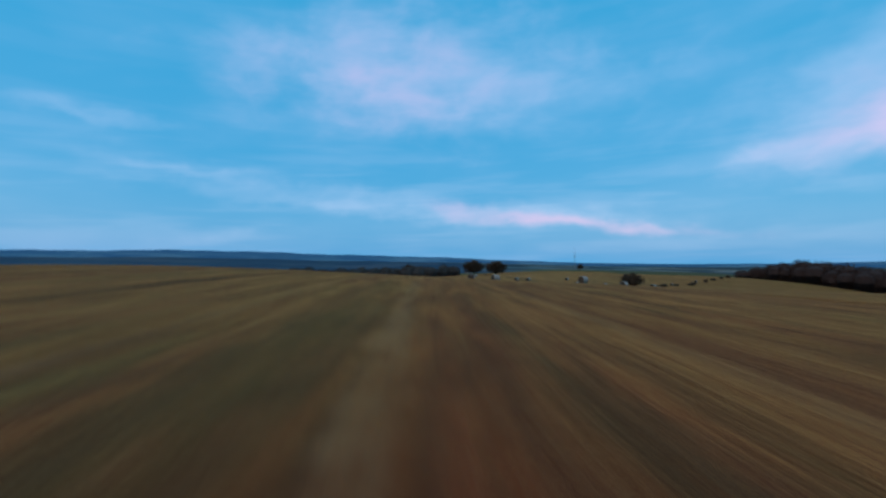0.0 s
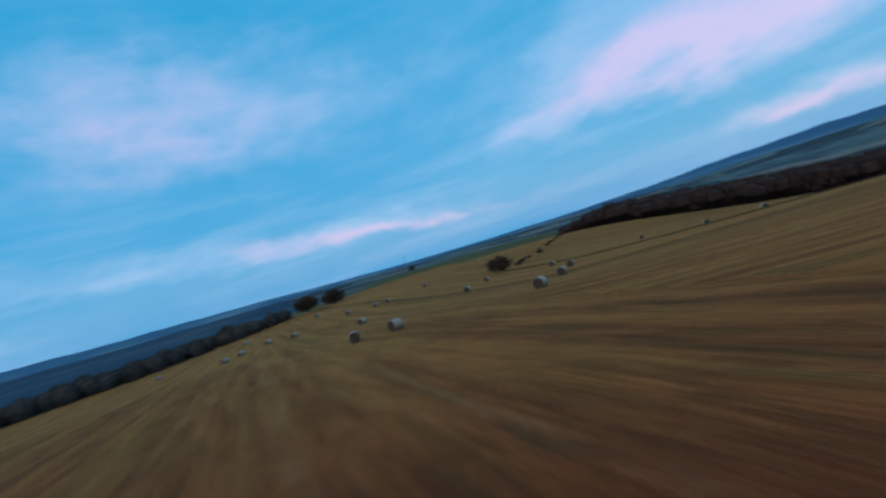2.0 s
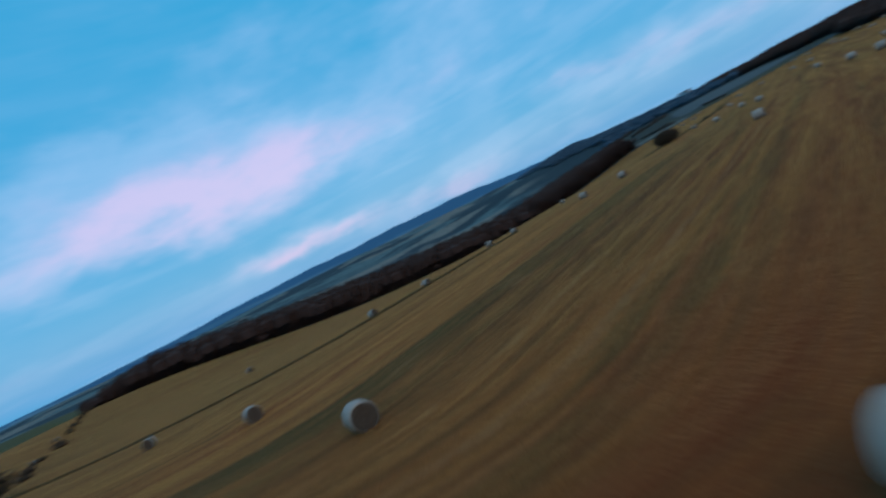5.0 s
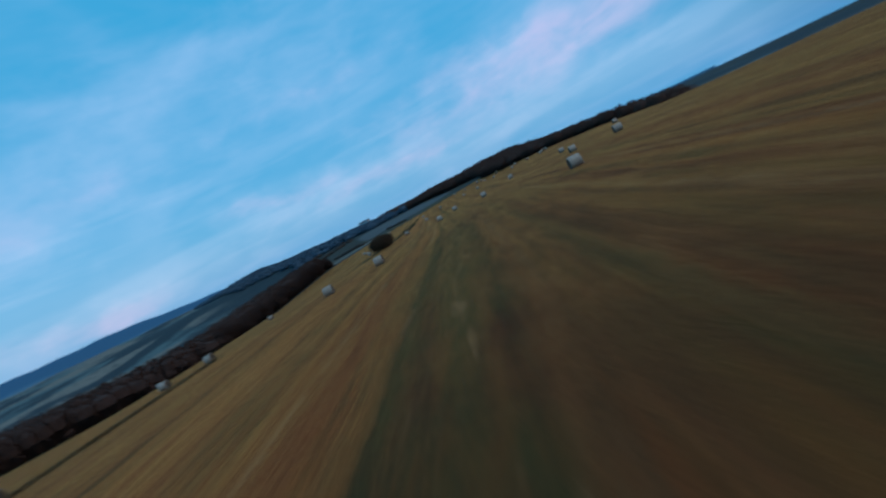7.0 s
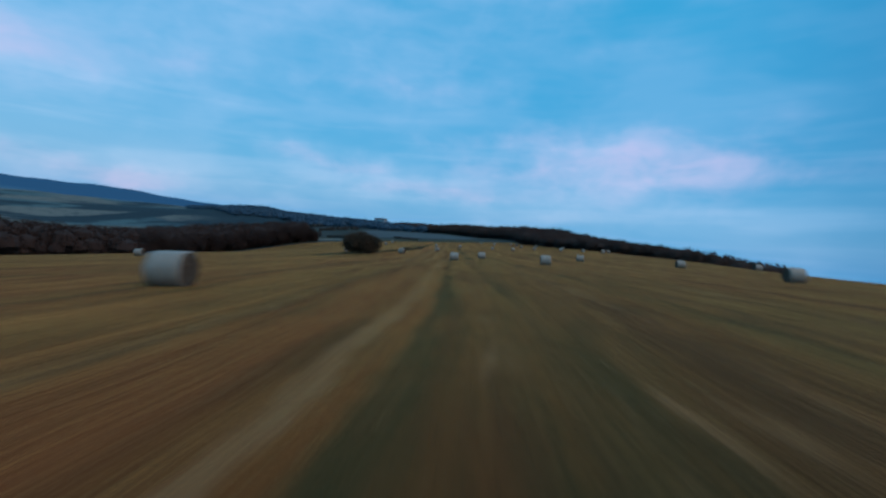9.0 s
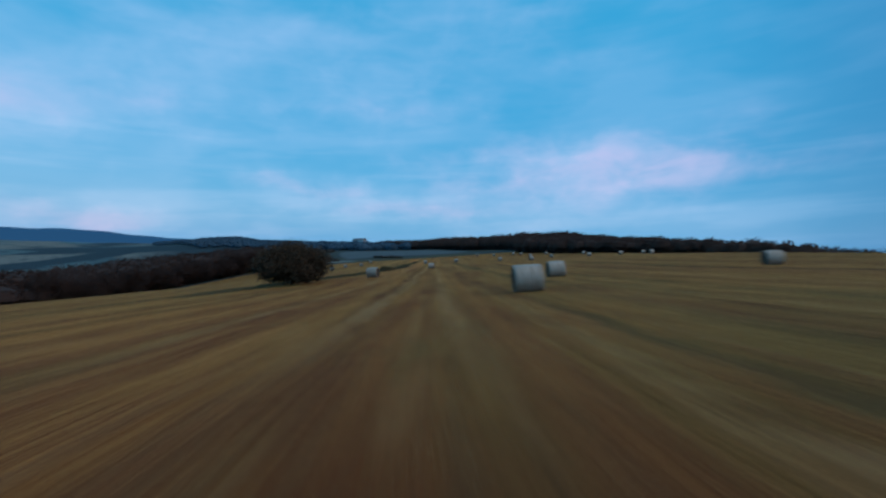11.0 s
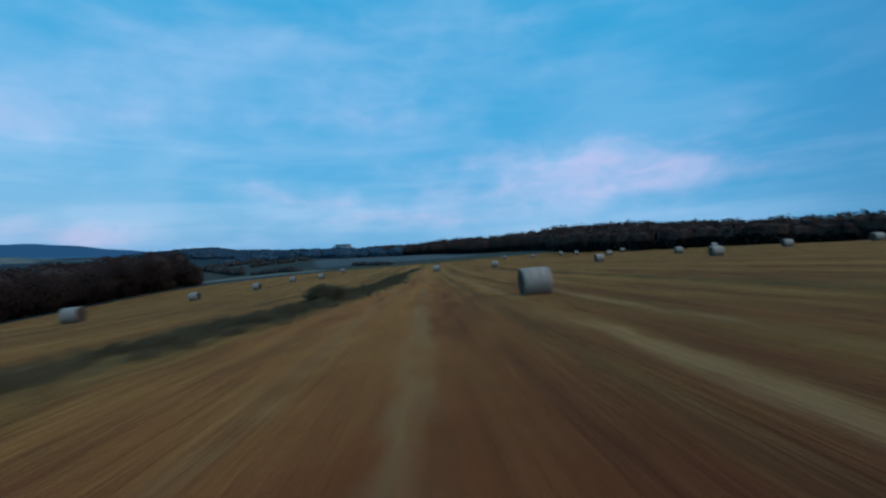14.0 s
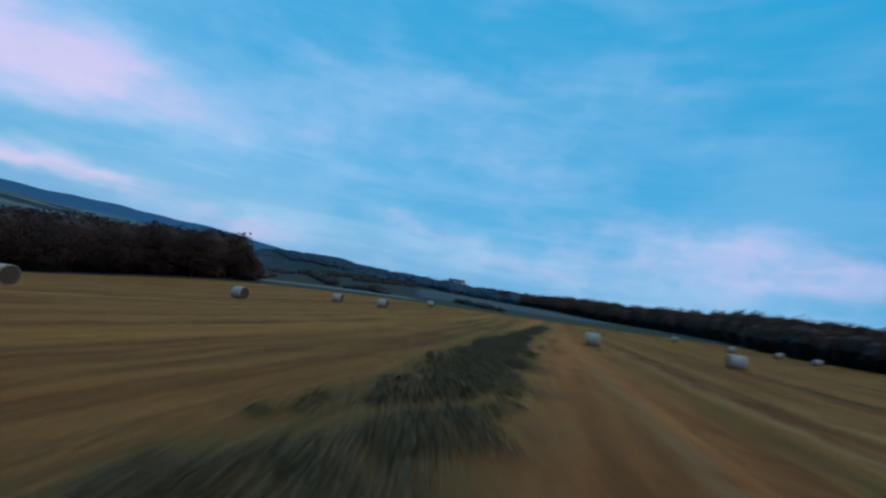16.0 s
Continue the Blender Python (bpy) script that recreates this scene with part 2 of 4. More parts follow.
    def line(c, wd, g, l0, l1):
        """A worn line of the field, broken along its length, between two stations."""
        w = k.add(s, k.add(k.mul(k.sub(clod, 0.5), 1.1), k.mul(k.sub(strips(0.10, 1.0, 29.0, 2.0, 0.5), 0.5), 0.3)))
        q = k.mul(k.span(k.math("ABSOLUTE", k.sub(w, c)), wd * 0.25, wd, 1.0, 0.0), g)
        return k.mul(q, k.mul(k.span(l, l0 - 8.0, l0 + 8.0), k.span(l, l1 - 15.0, l1 + 15.0, 1.0, 0.0)))
    regrow = strips(0.30, 0.03, 11.0)
    green = k.mul(k.span(regrow, 0.53, 0.66), 0.6)
    for row in GREEN_LINES:
        green = k.math("MAXIMUM", green, line(*row))
    green = k.mul(green, k.mul(k.span(k.noise(pos, 0.12, 3.0, 0.6), 0.34, 0.58, 0.45, 1.0), k.span(clod, 0.30, 0.60, 0.65, 1.0)))
    straw = k.mix(green, straw, k.mix(grain, REGROWTH, GRASS))
    for row in RED_LINES:
        straw = k.mix(k.mul(line(*row), k.span(dash, 0.34, 0.56, 0.45, 1.0)), straw, k.mix(grain, RED_EARTH, STRAW))
    for row in PALE_LINES:
        straw = k.mix(k.mul(line(*row), k.span(k.add(k.mul(clod, 0.4), k.mul(strips(0.8, 0.12, 21.0), 0.6)), 0.40, 0.58, 0.08, 1.0)), straw, PALE)
    # the weedy balk between the two fields
    balk = k.span(k.math("ABSOLUTE", k.sub(k.add(k.add(k.mul(x, S_X), k.mul(y, S_Y)), k.mul(k.sub(clod, 0.5), 1.5)), k.sub(k.add(k.mul(k.math("POWER", k.math("MAXIMUM", k.sub(20.0, l), 0.0), 2.0), 0.022), k.add(BALK, k.mul(k.math("MAXIMUM", k.sub(180.0, l), 0.0), 0.0645))), k.sub(k.span(l, 155.0, 212.0, 0.0, 2.9), k.span(l, 230.0, 262.0, 0.0, 1.5))))), k.span(l, 100.0, 185.0, 0.4, 0.7), k.span(l, 100.0, 185.0, 1.1, 3.3), 1.0, 0.0)
    balk = k.mul(balk, k.span(l, -27.0, -24.0))
    straw = k.mix(k.mul(balk, k.add(k.span(l, 45.0, 65.0, 0.9, 0.15), k.span(l, 125.0, 150.0, 0.0, 0.75))), straw, k.mix(grain, WEED_DARK, WEED_LIGHT))
    # country round the field; haze is tinted into far woods, meadow and stubble
    acre = k.cells(k.vec(k.mul(x, 1.0), k.mul(y, 1.0), 0.0), 0.0065)
    a0, a1 = k.xyz(acre)[:2]
    far = k.mix(k.span(a0, 0.44, 0.54), HAZY_WOODS, HAZY_MEADOW)
    far = k.mix(k.span(a1, 0.70, 0.74), far, HAZY_STUBBLE)
    far = k.mix(k.span(k.noise(pos, 0.006, 4.0, 0.6), 0.51, 0.60), far, HAZY_WOODS)
    far = k.mix(k.mul(k.span(k.noise(pos, 0.05, 4.0, 0.7), 0.50, 0.66), 0.6), far, HAZY_WOODS)
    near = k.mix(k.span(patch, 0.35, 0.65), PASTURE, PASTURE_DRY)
    near = k.mix(k.span(x, 190.0, 260.0, 0.0, 0.85), near, k.mix(k.span(k.noise(pos, 0.02, 4.0, 0.6), 0.42, 0.56), VALLEY, HAZY_WOODS))
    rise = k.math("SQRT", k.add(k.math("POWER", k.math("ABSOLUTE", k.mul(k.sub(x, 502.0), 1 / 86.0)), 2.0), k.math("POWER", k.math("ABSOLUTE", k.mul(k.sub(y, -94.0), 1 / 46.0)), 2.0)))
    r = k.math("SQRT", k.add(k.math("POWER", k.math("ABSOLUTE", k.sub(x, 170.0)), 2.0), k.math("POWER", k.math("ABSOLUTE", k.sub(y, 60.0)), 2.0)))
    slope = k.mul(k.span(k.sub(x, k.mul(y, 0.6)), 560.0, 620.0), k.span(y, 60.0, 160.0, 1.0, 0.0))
    far = k.mix(k.mul(slope, k.span(a1, 0.15, 0.25, 0.7, 0.95)), far, HAZY_WOODS)
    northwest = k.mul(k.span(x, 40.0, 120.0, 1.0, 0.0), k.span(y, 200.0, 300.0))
    far = k.mix(k.mul(northwest, 0.75), far, HAZE_BLUE_WOODS)
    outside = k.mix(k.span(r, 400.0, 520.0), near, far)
    floor_east = k.mul(k.mul(k.span(x, 400.0, 430.0), k.span(x, 640.0, 760.0, 1.0, 0.0)), k.span(y, 60.0, 130.0, 1.0, 0.0))
    outside = k.mix(k.mul(floor_east, k.span(k.noise(pos, 0.017, 3.0, 0.55), 0.44, 0.56, 0.95, 0.3)), outside, k.mix(k.span(clod, 0.4, 0.6), HAZY_WOODS, VALLEY))
    outside = k.mix(k.span(rise, 0.9, 1.0, 1.0, 0.0), outside, FALLOW)
    meadow = k.mul(k.mul(k.span(x, 70.0, 110.0), k.span(x, 330.0, 380.0, 1.0, 0.0)), k.mul(k.span(y, 270.0, 300.0), k.span(y, 600.0, 660.0, 1.0, 0.0)))
    outside = k.mix(k.mul(meadow, k.span(patch, 0.35, 0.65, 0.75, 1.0)), outside, MEADOW)
    edge = k.mul(k.mul(k.span(x, 384.0, 386.0), k.span(x, 402.0, 406.0, 1.0, 0.0)), k.mul(k.span(y, -28.0, -22.0), k.span(y, 30.0, 45.0, 1.0, 0.0)))
    outside = k.mix(edge, outside, HAZY_STUBBLE)
    inside = k.span(k.add(k.mul(x, 0.822), k.mul(y, 0.570)), 312.0, 316.0, 1.0, 0.0)
    inside = k.mul(inside, k.math("MAXIMUM", k.span(y, 285.0, 320.0, 1.0, 0.0), k.mul(k.span(k.sub(x, k.mul(y, 0.25)), 22.0, 42.0, 1.0, 0.0), k.span(y, 370.0, 400.0, 1.0, 0.0))))
    inside = k.mul(inside, k.span(y, -235.0, -225.0))
    inside = k.mul(inside, k.span(x, 366.0, 370.0, 1.0, 0.0))
    inside = k.mul(inside, k.span(x, -140.0, -110.0))
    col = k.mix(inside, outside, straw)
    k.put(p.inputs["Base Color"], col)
    p.inputs["Roughness"].default_value = 0.95
    p.inputs["Specular IOR Level"].default_value = 0.05
    # dry stalks catch the light at a low angle
    stalks = k.add(k.add(k.span(lines, 0.36, 0.64, 0.0, 0.5), k.span(dash, 0.36, 0.64, 0.0, 0.4)), k.span(broad, 0.36, 0.62, 0.0, 0.35))
    k.put(p.inputs["Sheen Weight"], k.mul(k.mul(inside, k.add(stalks, 0.40)), k.mul(k.sub(1.0, k.math("MAXIMUM", k.mul(green, 0.6), k.math("MAXIMUM", k.mul(swath, 0.5), k.mul(dull, 0.25)))), 0.56)))
    p.inputs["Sheen Roughness"].default_value = 0.27
    k.put(p.inputs["Sheen Tint"], (1.0, 0.46, 0.13))
    h = k.add(k.add(k.mul(comb, 0.6), k.mul(grain, 0.6)), k.add(k.mul(clod, 0.8), k.mul(fine, 0.8)))
    k.put(p.inputs["Normal"], k.bump(h, 0.7, 0.12))
    return m


EARTH, STRAW, GOLD = (0.070, 0.017, 0.009), (0.120, 0.029, 0.010), (0.188, 0.054, 0.013)
WISP, UMBER, PALE = (0.188, 0.077, 0.031), (0.042, 0.015, 0.009), (0.240, 0.122, 0.055)
SERE = (0.128, 0.062, 0.020)
DULL = (0.060, 0.030, 0.012)
OLIVE = (0.104, 0.046, 0.011)
MEADOW = (0.080, 0.078, 0.032)
VALLEY = (0.062, 0.060, 0.038)
# north-western woods, with the blue of distance haze in the base colour
HAZE_BLUE_WOODS = (0.018, 0.050, 0.092)
LANE = (0.37, 0.108, 0.034)
RIPE = (0.205, 0.064, 0.018)
RED_EARTH = (0.165, 0.034, 0.013)
REGROWTH, GRASS = (0.040, 0.040, 0.014), (0.025, 0.028, 0.011)
WEED_DARK, WEED_LIGHT = (0.040, 0.032, 0.015), (0.070, 0.058, 0.027)
# far woods, meadow and stubble have distance haze painted into their colours
HAZY_WOODS, PASTURE, PASTURE_DRY = (0.028, 0.048, 0.058), (0.085, 0.084, 0.028), (0.12, 0.088, 0.034)
HAZY_STUBBLE, FALLOW, HAZY_MEADOW = (0.16, 0.165, 0.145), (0.082, 0.104, 0.110), (0.082, 0.136, 0.142)
# worn lines: across, half width, strength, first and last station
GREEN_LINES = [(105.0, 0.4, 0.9, -60, 110), (102.9, 0.6, 0.5, -60, 110), (102.0, 1.1, 0.9, 120, 260), (98.2, 0.7, 0.5, -40, 140),
               (111.4, 0.4, 0.5, 150, 260), (86.0, 1.0, 0.5, -40, 160), (121.0, 0.7, 0.7, -40, 120), (106.7, 0.25, 0.6, 10, 45)]
PALE_LINES = [(106.0, 0.34, 0.75, 40, 110), (100.2, 0.35, 0.35, 20, 120), (110.3, 0.55, 1.0, 105, 300),
              (108.0, 0.4, 0.9, 105, 300), (114.0, 0.4, 0.85, 105, 300), (116.0, 0.35, 0.55, 150, 300), (94.0, 0.5, 0.5, -40, 200), (89.0, 0.4, 0.5, -40, 200),
              (109.0, 0.3, 0.5, -60, 60), (75.5, 0.6, 0.6, -40, 80), (78.5, 0.4, 0.5, -40, 60), (51.4, 0.5, 0.6, -400, 400), (56.5, 0.4, 0.4, -400, 400), (46.5, 0.4, 0.4, -400, 400)]
RED_LINES = [(112.3, 1.2, 0.5, 100, 200), (109.2, 0.45, 0.6, 100, 260), (107.0, 0.6, 0.7, 100, 260), (107.6, 1.3, 0.6, 10, 90), (115.0, 0.6, 0.6, 100, 200), (83.0, 2.5, 0.5, -40, 60)]
BALK = 130.6
HEADLAND, CORNER = 20.0, 72.0


def plain(name, dark, light, scale, rough=0.9, bump=0.4, dist=0.02, detail=4.0):
    m, k, p = material(name)
    v = m.node_tree.nodes.new("ShaderNodeTexCoord").outputs["Object"]
    n1, n2 = k.noise(v, scale, detail, 0.65), k.noise(v, scale * 0.21, 3.0, 0.6)
    rnd = m.node_tree.nodes.new("ShaderNodeObjectInfo").outputs["Random"]
    f = k.math("ADD", k.mul(n1, 0.65), k.add(k.mul(n2, 0.45), k.mul(k.sub(rnd, 0.5), 0.25)))
    k.put(p.inputs["Base Color"], k.mix(k.span(f, 0.3, 0.8), dark, light))
    p.inputs["Roughness"].default_value = rough
    p.inputs["Specular IOR Level"].default_value = 0.2
    if bump:
        k.put(p.inputs["Normal"], k.bump(n1, bump, dist))
    return m


def leaf_material(name, dark, light, lie=0.55):
    m, k, p = material(name)
    isl = k.geometry("Random Per Island")
    n = k.noise(k.geometry(), 0.25, 3.0, 0.6)
    k.put(p.inputs["Base Color"], k.mix(k.math("ADD", k.mul(isl, 0.30), k.mul(n, 0.7), clamp=True), dark, light))
    # leaves of a crown tend to lie face up
    up = m.node_tree.nodes.new("ShaderNodeVectorMath")
    up.operation = "MULTIPLY_ADD"
    k.put(up.inputs[0], k.geometry("Normal"))
    up.inputs[1].default_value, up.inputs[2].default_value = (lie, lie, lie), (0.0, 0.0, 1.15 - lie)
    even = m.node_tree.nodes.new("ShaderNodeVectorMath")
    even.operation = "NORMALIZE"
    k.put(even.inputs[0], up.outputs[0])
    k.put(p.inputs["Normal"], even.outputs[0])
    p.inputs["Roughness"].default_value = 0.85
    p.inputs["Specular IOR Level"].default_value = 0.1
    return m


def wrap_material():
    m, k, p = material("bale_net_wrap")
    v = m.node_tree.nodes.new("ShaderNodeTexCoord").outputs["Object"]
    x, y, z = k.xyz(v)[:3]
    turn = k.math("ARCTAN2", z, x)
    band = k.noise(k.vec(k.mul(turn, 0.6), k.mul(y, 6.0), 0.0), 2.0, 4.0, 0.6)
    mesh = k.noise(k.vec(k.mul(turn, 40.0), k.mul(y, 55.0), 0.0), 1.0, 1.0, 0.5)
    dirt = k.noise(v, 1.7, 4.0, 0.6)
    rnd = m.node_tree.nodes.new("ShaderNodeObjectInfo").outputs["Random"]
    c = k.mix(k.span(band, 0.35, 0.65), (0.25, 0.196, 0.152), (0.43, 0.360, 0.295))
    c = k.mix(k.mul(k.span(mesh, 0.5, 0.7), 0.35), c, (0.22, 0.17, 0.12))
    c = k.mix(k.mul(k.span(dirt, 0.5, 0.75), 0.5), c, (0.22, 0.17, 0.11))
    c = k.mix(k.mul(rnd, 0.40), c, (0.22, 0.175, 0.13))
    k.put(p.inputs["Base Color"], c)
    p.inputs["Roughness"].default_value = 0.5
    k.put(p.inputs["Normal"], k.bump(k.add(band, k.mul(mesh, 0.3)), 0.4, 0.02))
    return m


def end_material():
    m, k, p = material("bale_straw_end")
    v = m.node_tree.nodes.new("ShaderNodeTexCoord").outputs["Object"]
    x, y, z = k.xyz(v)[:3]
    turn, rad = k.math("ARCTAN2", z, x), k.math("SQRT", k.add(k.mul(x, x), k.mul(z, z)))
    coil = k.noise(k.vec(k.add(k.mul(rad, 9.0), k.mul(turn, 0.25)), k.mul(turn, 0.8), 0.0), 2.2, 4.0, 0.65)
    n = k.noise(v, 14.0, 4.0, 0.7)
    c = k.mix(k.span(coil, 0.35, 0.68), (0.058, 0.040, 0.028), (0.082, 0.057, 0.036))
    c = k.mix(k.mul(k.span(n, 0.5, 0.75), 0.3), c, (0.10, 0.07, 0.043))
    k.put(p.inputs["Base Color"], c)
    p.inputs["Roughness"].default_value = 0.95
    k.put(p.inputs["Normal"], k.bump(k.add(coil, n), 0.8, 0.04))
    return m


def hill_material():
    m, k, p = material("hazed_distant_hills")
    pos = k.geometry()
    x, y, z = k.xyz(pos)[:3]
    acre = k.xyz(k.cells(k.vec(x, y, k.mul(z, 8.0)), 0.0042))
    wood = k.span(k.noise(k.vec(x, y, k.mul(z, 6.0)), 0.0035, 4.0, 0.6), 0.42, 0.56)
    c = k.mix(k.span(acre[0], 0.45, 0.6), (0.034, 0.056, 0.046), (0.074, 0.100, 0.084))
    c = k.mix(k.math("MAXIMUM", wood, k.span(z, 20.0, 42.0)), c, (0.012, 0.020, 0.026))
    k.put(p.inputs["Base Color"], c)
    p.inputs["Roughness"].default_value = 1.0
    p.inputs["Specular IOR Level"].default_value = 0.0
    # haze of the air between, painted as a faint blue emission of the hills
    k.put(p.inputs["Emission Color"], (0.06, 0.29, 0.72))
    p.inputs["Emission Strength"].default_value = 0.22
    return m


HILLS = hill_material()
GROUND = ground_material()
WRAP, STRAW_END = wrap_material(), end_material()
BARK = plain("bark", (0.035, 0.026, 0.020), (0.10, 0.078, 0.058), 9.0, 0.95, 0.8, 0.04)
LEAF = leaf_material("dark_foliage", (0.042, 0.026, 0.017), (0.074, 0.050, 0.030))
LEAF_FAR = leaf_material("far_foliage", (0.056, 0.035, 0.029), (0.070, 0.044, 0.037), 0.1)
FOREST = leaf_material("forest_foliage", (0.068, 0.040, 0.032), (0.085, 0.051, 0.041), 0.1)
# the blue of this foliage is aerial haze put into the leaf colour
HAZY_FOREST = leaf_material("haze_tinted_forest_foliage", (0.040, 0.082, 0.122), (0.056, 0.104, 0.146), 0.8)
HEDGEROW = leaf_material("hedgerow_foliage", (0.060, 0.056, 0.052), (0.084, 0.078, 0.070), 1.15)
WEED = leaf_material("weeds", (0.100, 0.074, 0.036), (0.185, 0.135, 0.066), 0.3)
HERB = leaf_material("broad_weeds", (0.074, 0.062, 0.034), (0.130, 0.106, 0.058), 0.3)
STALK = leaf_material("dry_straw", (0.20, 0.115, 0.045), (0.42, 0.29, 0.13))
PLASTER = plain("pale_plaster", (0.40, 0.42, 0.44), (0.52, 0.54, 0.55), 1.5, 0.9, 0.3)
SLATE = plain("roof_slate", (0.07, 0.07, 0.08), (0.14, 0.13, 0.13), 2.0, 0.8, 0.4)
STEEL = plain("galvanised_steel", (0.16, 0.17, 0.18), (0.30, 0.31, 0.32), 5.0, 0.5, 0.2)
GLASS = plain("window_glass", (0.02, 0.025, 0.03), (0.05, 0.06, 0.07), 2.0, 0.15, 0.0)


# ---- land ----
BUMPS = [(-60, 10), (-60, 80), (-60, 150), (20, 10), (20, 80), (20, 150), (20, 220), (20, 290), (100, -60), (100, 10), (100, 80), (100, 150), (100, 220), (100, 290), (180, -60), (180, 10), (180, 80), (180, 150), (180, 220), (180, 290), (260, -60), (260, 10), (260, 80), (260, 150), (260, 220), (260, 290), (340, -60), (340, 10), (340, 80), (340, 150)]
BUMP_H = [-4.18, 0.17, -4.47, -1.29, -1.2, 0.52, 3.23, 6.55, 1.28, 2.63, 1.7, 2.1, 4.7, 1.9, -0.58, 1.97, 2.13, -0.16, 0.81, 4.03, 1.21, 0.32, -0.65, -2.1, 0.85, 6.81, -0.58, -0.7, -1.05, -4.52, -2.49, 2.12, -1.38, 0.22, -7.28, -5.37]


def smooth(t, a, b):
    t = np.clip((t - a) / (b - a), 0, 1)
    return t * t * (3 - 2 * t)


def field_height(x, y):
    u, v = (x - 150) / 150, (y - 50) / 100
    c = BUMP_H
    h = c[0] + c[1] * u + c[2] * v + c[3] * u * u + c[4] * u * v + c[5] * v * v
    for (a, b), g in zip(BUMPS, c[6:]):
        h = h + g * np.exp(-((x - a) ** 2 + (y - b) ** 2) / (2 * 48.0 ** 2))
    h = h + 0.28 * np.exp(-((x - 23) ** 2 + (y - 80) ** 2) / (2 * 7.0 ** 2))
    h = h + 0.26 * np.exp(-((x - 190) ** 2 + (y - 32) ** 2) / (2 * 6.0 ** 2))
    # the field falls away behind its southern crest
    past = np.maximum(0.0, 60.0 - (0.485 * x + 0.874 * y))
    fall = 22.0 * np.tanh(0.0027 * past ** 2 / 22.0)
    return h - fall * smooth(0.874 * x - 0.485 * y, 50.0, 95.0)


COUNTRY = [(330, 260, -16), (420, 140, -22), (450, 40, -15), (480, -30, -6), (600, 150, -26), (800, 0, -14), (800, 300, -26), (560, 420, -22),
           (300, 420, -14), (150, 400, -8), (147, 540, -2), (60, 450, -6), (250, 520, -3), (0, 330, -9), (-100, 250, -14), (-200, 150, -12),
           (-250, 350, -20), (-60, 600, -14), (-150, 0, 0), (-150, -150, 1), (0, -150, -6), (100, -250, -16), (200, -300, -16), (285, -230, -9),
           (340, -180, 0), (430, -165, 8.5), (540, -165, 9.5), (697, -135, 9.5), (530, -100, 4.5), (445, -108, 6.5), (430, -75, 0.5), (900, -110, 14),
           (1100, -70, 18), (330, -290, -6), (450, -250, 8), (560, -240, 9), (697, -210, 10), (-110, 40, 3), (-90, 110, 1)]


def height(x, y):
    x, y = np.asarray(x, float), np.asarray(y, float)
    fx, fy = np.clip(x, -70, 392), np.clip(y, -135, 308)
    away = np.hypot(x - fx, y - fy)
    top = bot = 0.0
    for a, b, h in COUNTRY:
        w = 1.0 / (((x - a) ** 2 + (y - b) ** 2) / 90.0 ** 2 + 0.3) ** 2
        top, bot = top + w * h, bot + w
    out = top / bot
    dx, dy = x - 170, y - 40
    r, az = np.hypot(dx, dy), np.degrees(np.arctan2(-dx, dy))
    rim = 20 + 46 * np.exp(-((az + 72) / 29) ** 2) + 22 * np.exp(-((az - 28) / 28) ** 2) - 4 * np.exp(-((az + 22) / 14) ** 2)
    rim = 0.45 * rim * (1 + 0.10 * np.sin(az * 0.21 + 1) + 0.05 * np.sin(az * 0.57) + 0.03 * np.sin(az * 1.3 + 2))
    knob = 7 * np.exp(-(((x - 1480) / 90) ** 2 + ((y - 10) / 120) ** 2)) + 16 * np.exp(-(((x - 1500) / 260) ** 2 + ((y + 60) / 150) ** 2))
    out = out + rim * smooth(r, 1000, 1900) * (1 + 0.15 * smooth(r, 1900, 3500)) + knob
    f = field_height(fx, fy)
    crest = 4.6 * np.exp(-((x - 75) / 80) ** 2 - ((y - 338) / 52) ** 2)
    return f + (out - f) * smooth(away, 0, 110) + crest


def hz(x, y):
    return float(height(x, y))


def part(name, bm, mat, parent, label=""):
    me = bpy.data.meshes.new(name)
    bm.to_mesh(me)
    bm.free()
    me.materials.append(mat)
    ob = new(name, me)
    ob.parent = parent
    if label:
        tagged(ob, label)
    return ob


def mesh_part(name, verts, faces, mat, parent=None, soft=False):
    me = bpy.data.meshes.new(name)
    me.from_pydata(verts, [], faces)
    me.materials.append(mat)
    if soft:
        me.polygons.foreach_set("use_smooth", [True] * len(me.polygons))
    ob = new(name, me)
    ob.parent = parent
    return ob


def axis_steps(lo, hi, step, far):
    a = list(np.arange(lo, hi + 0.01, step))
    for sign, start in ((1, hi), (-1, lo)):
        d, q = step, start
        while abs(q) < far:
            d = min(d * 1.09, 90.0)
            q += sign * d
            a.append(q)
    return np.array(sorted(a))


def ground_sheet():
    xs, ys = axis_steps(-40, 400, 2.5, 3600), axis_steps(-140, 310, 2.5, 3600)
    gx, gy = np.meshgrid(xs, ys, indexing="ij")
    gz = height(gx, gy)
    # small unevenness of the field
    gz = gz + 0.035 * np.sin(gx * 0.83 + gy * 0.31) * np.sin(gy * 0.67 - gx * 0.22)
    n, m = len(xs), len(ys)
    verts = np.stack([gx.ravel(), gy.ravel(), gz.ravel()], 1).tolist()
    i, j = np.meshgrid(np.arange(n - 1), np.arange(m - 1), indexing="ij")
    q = (i * m + j).ravel()
    faces = np.stack([q, q + m, q + m + 1, q + 1], 1).tolist()
    return tagged(mesh_part("ground", verts, faces, GROUND, soft=True), "rolling stubble field with mown lines, pasture and wooded hills beyond", "ground", kind="structure")


ground_sheet()


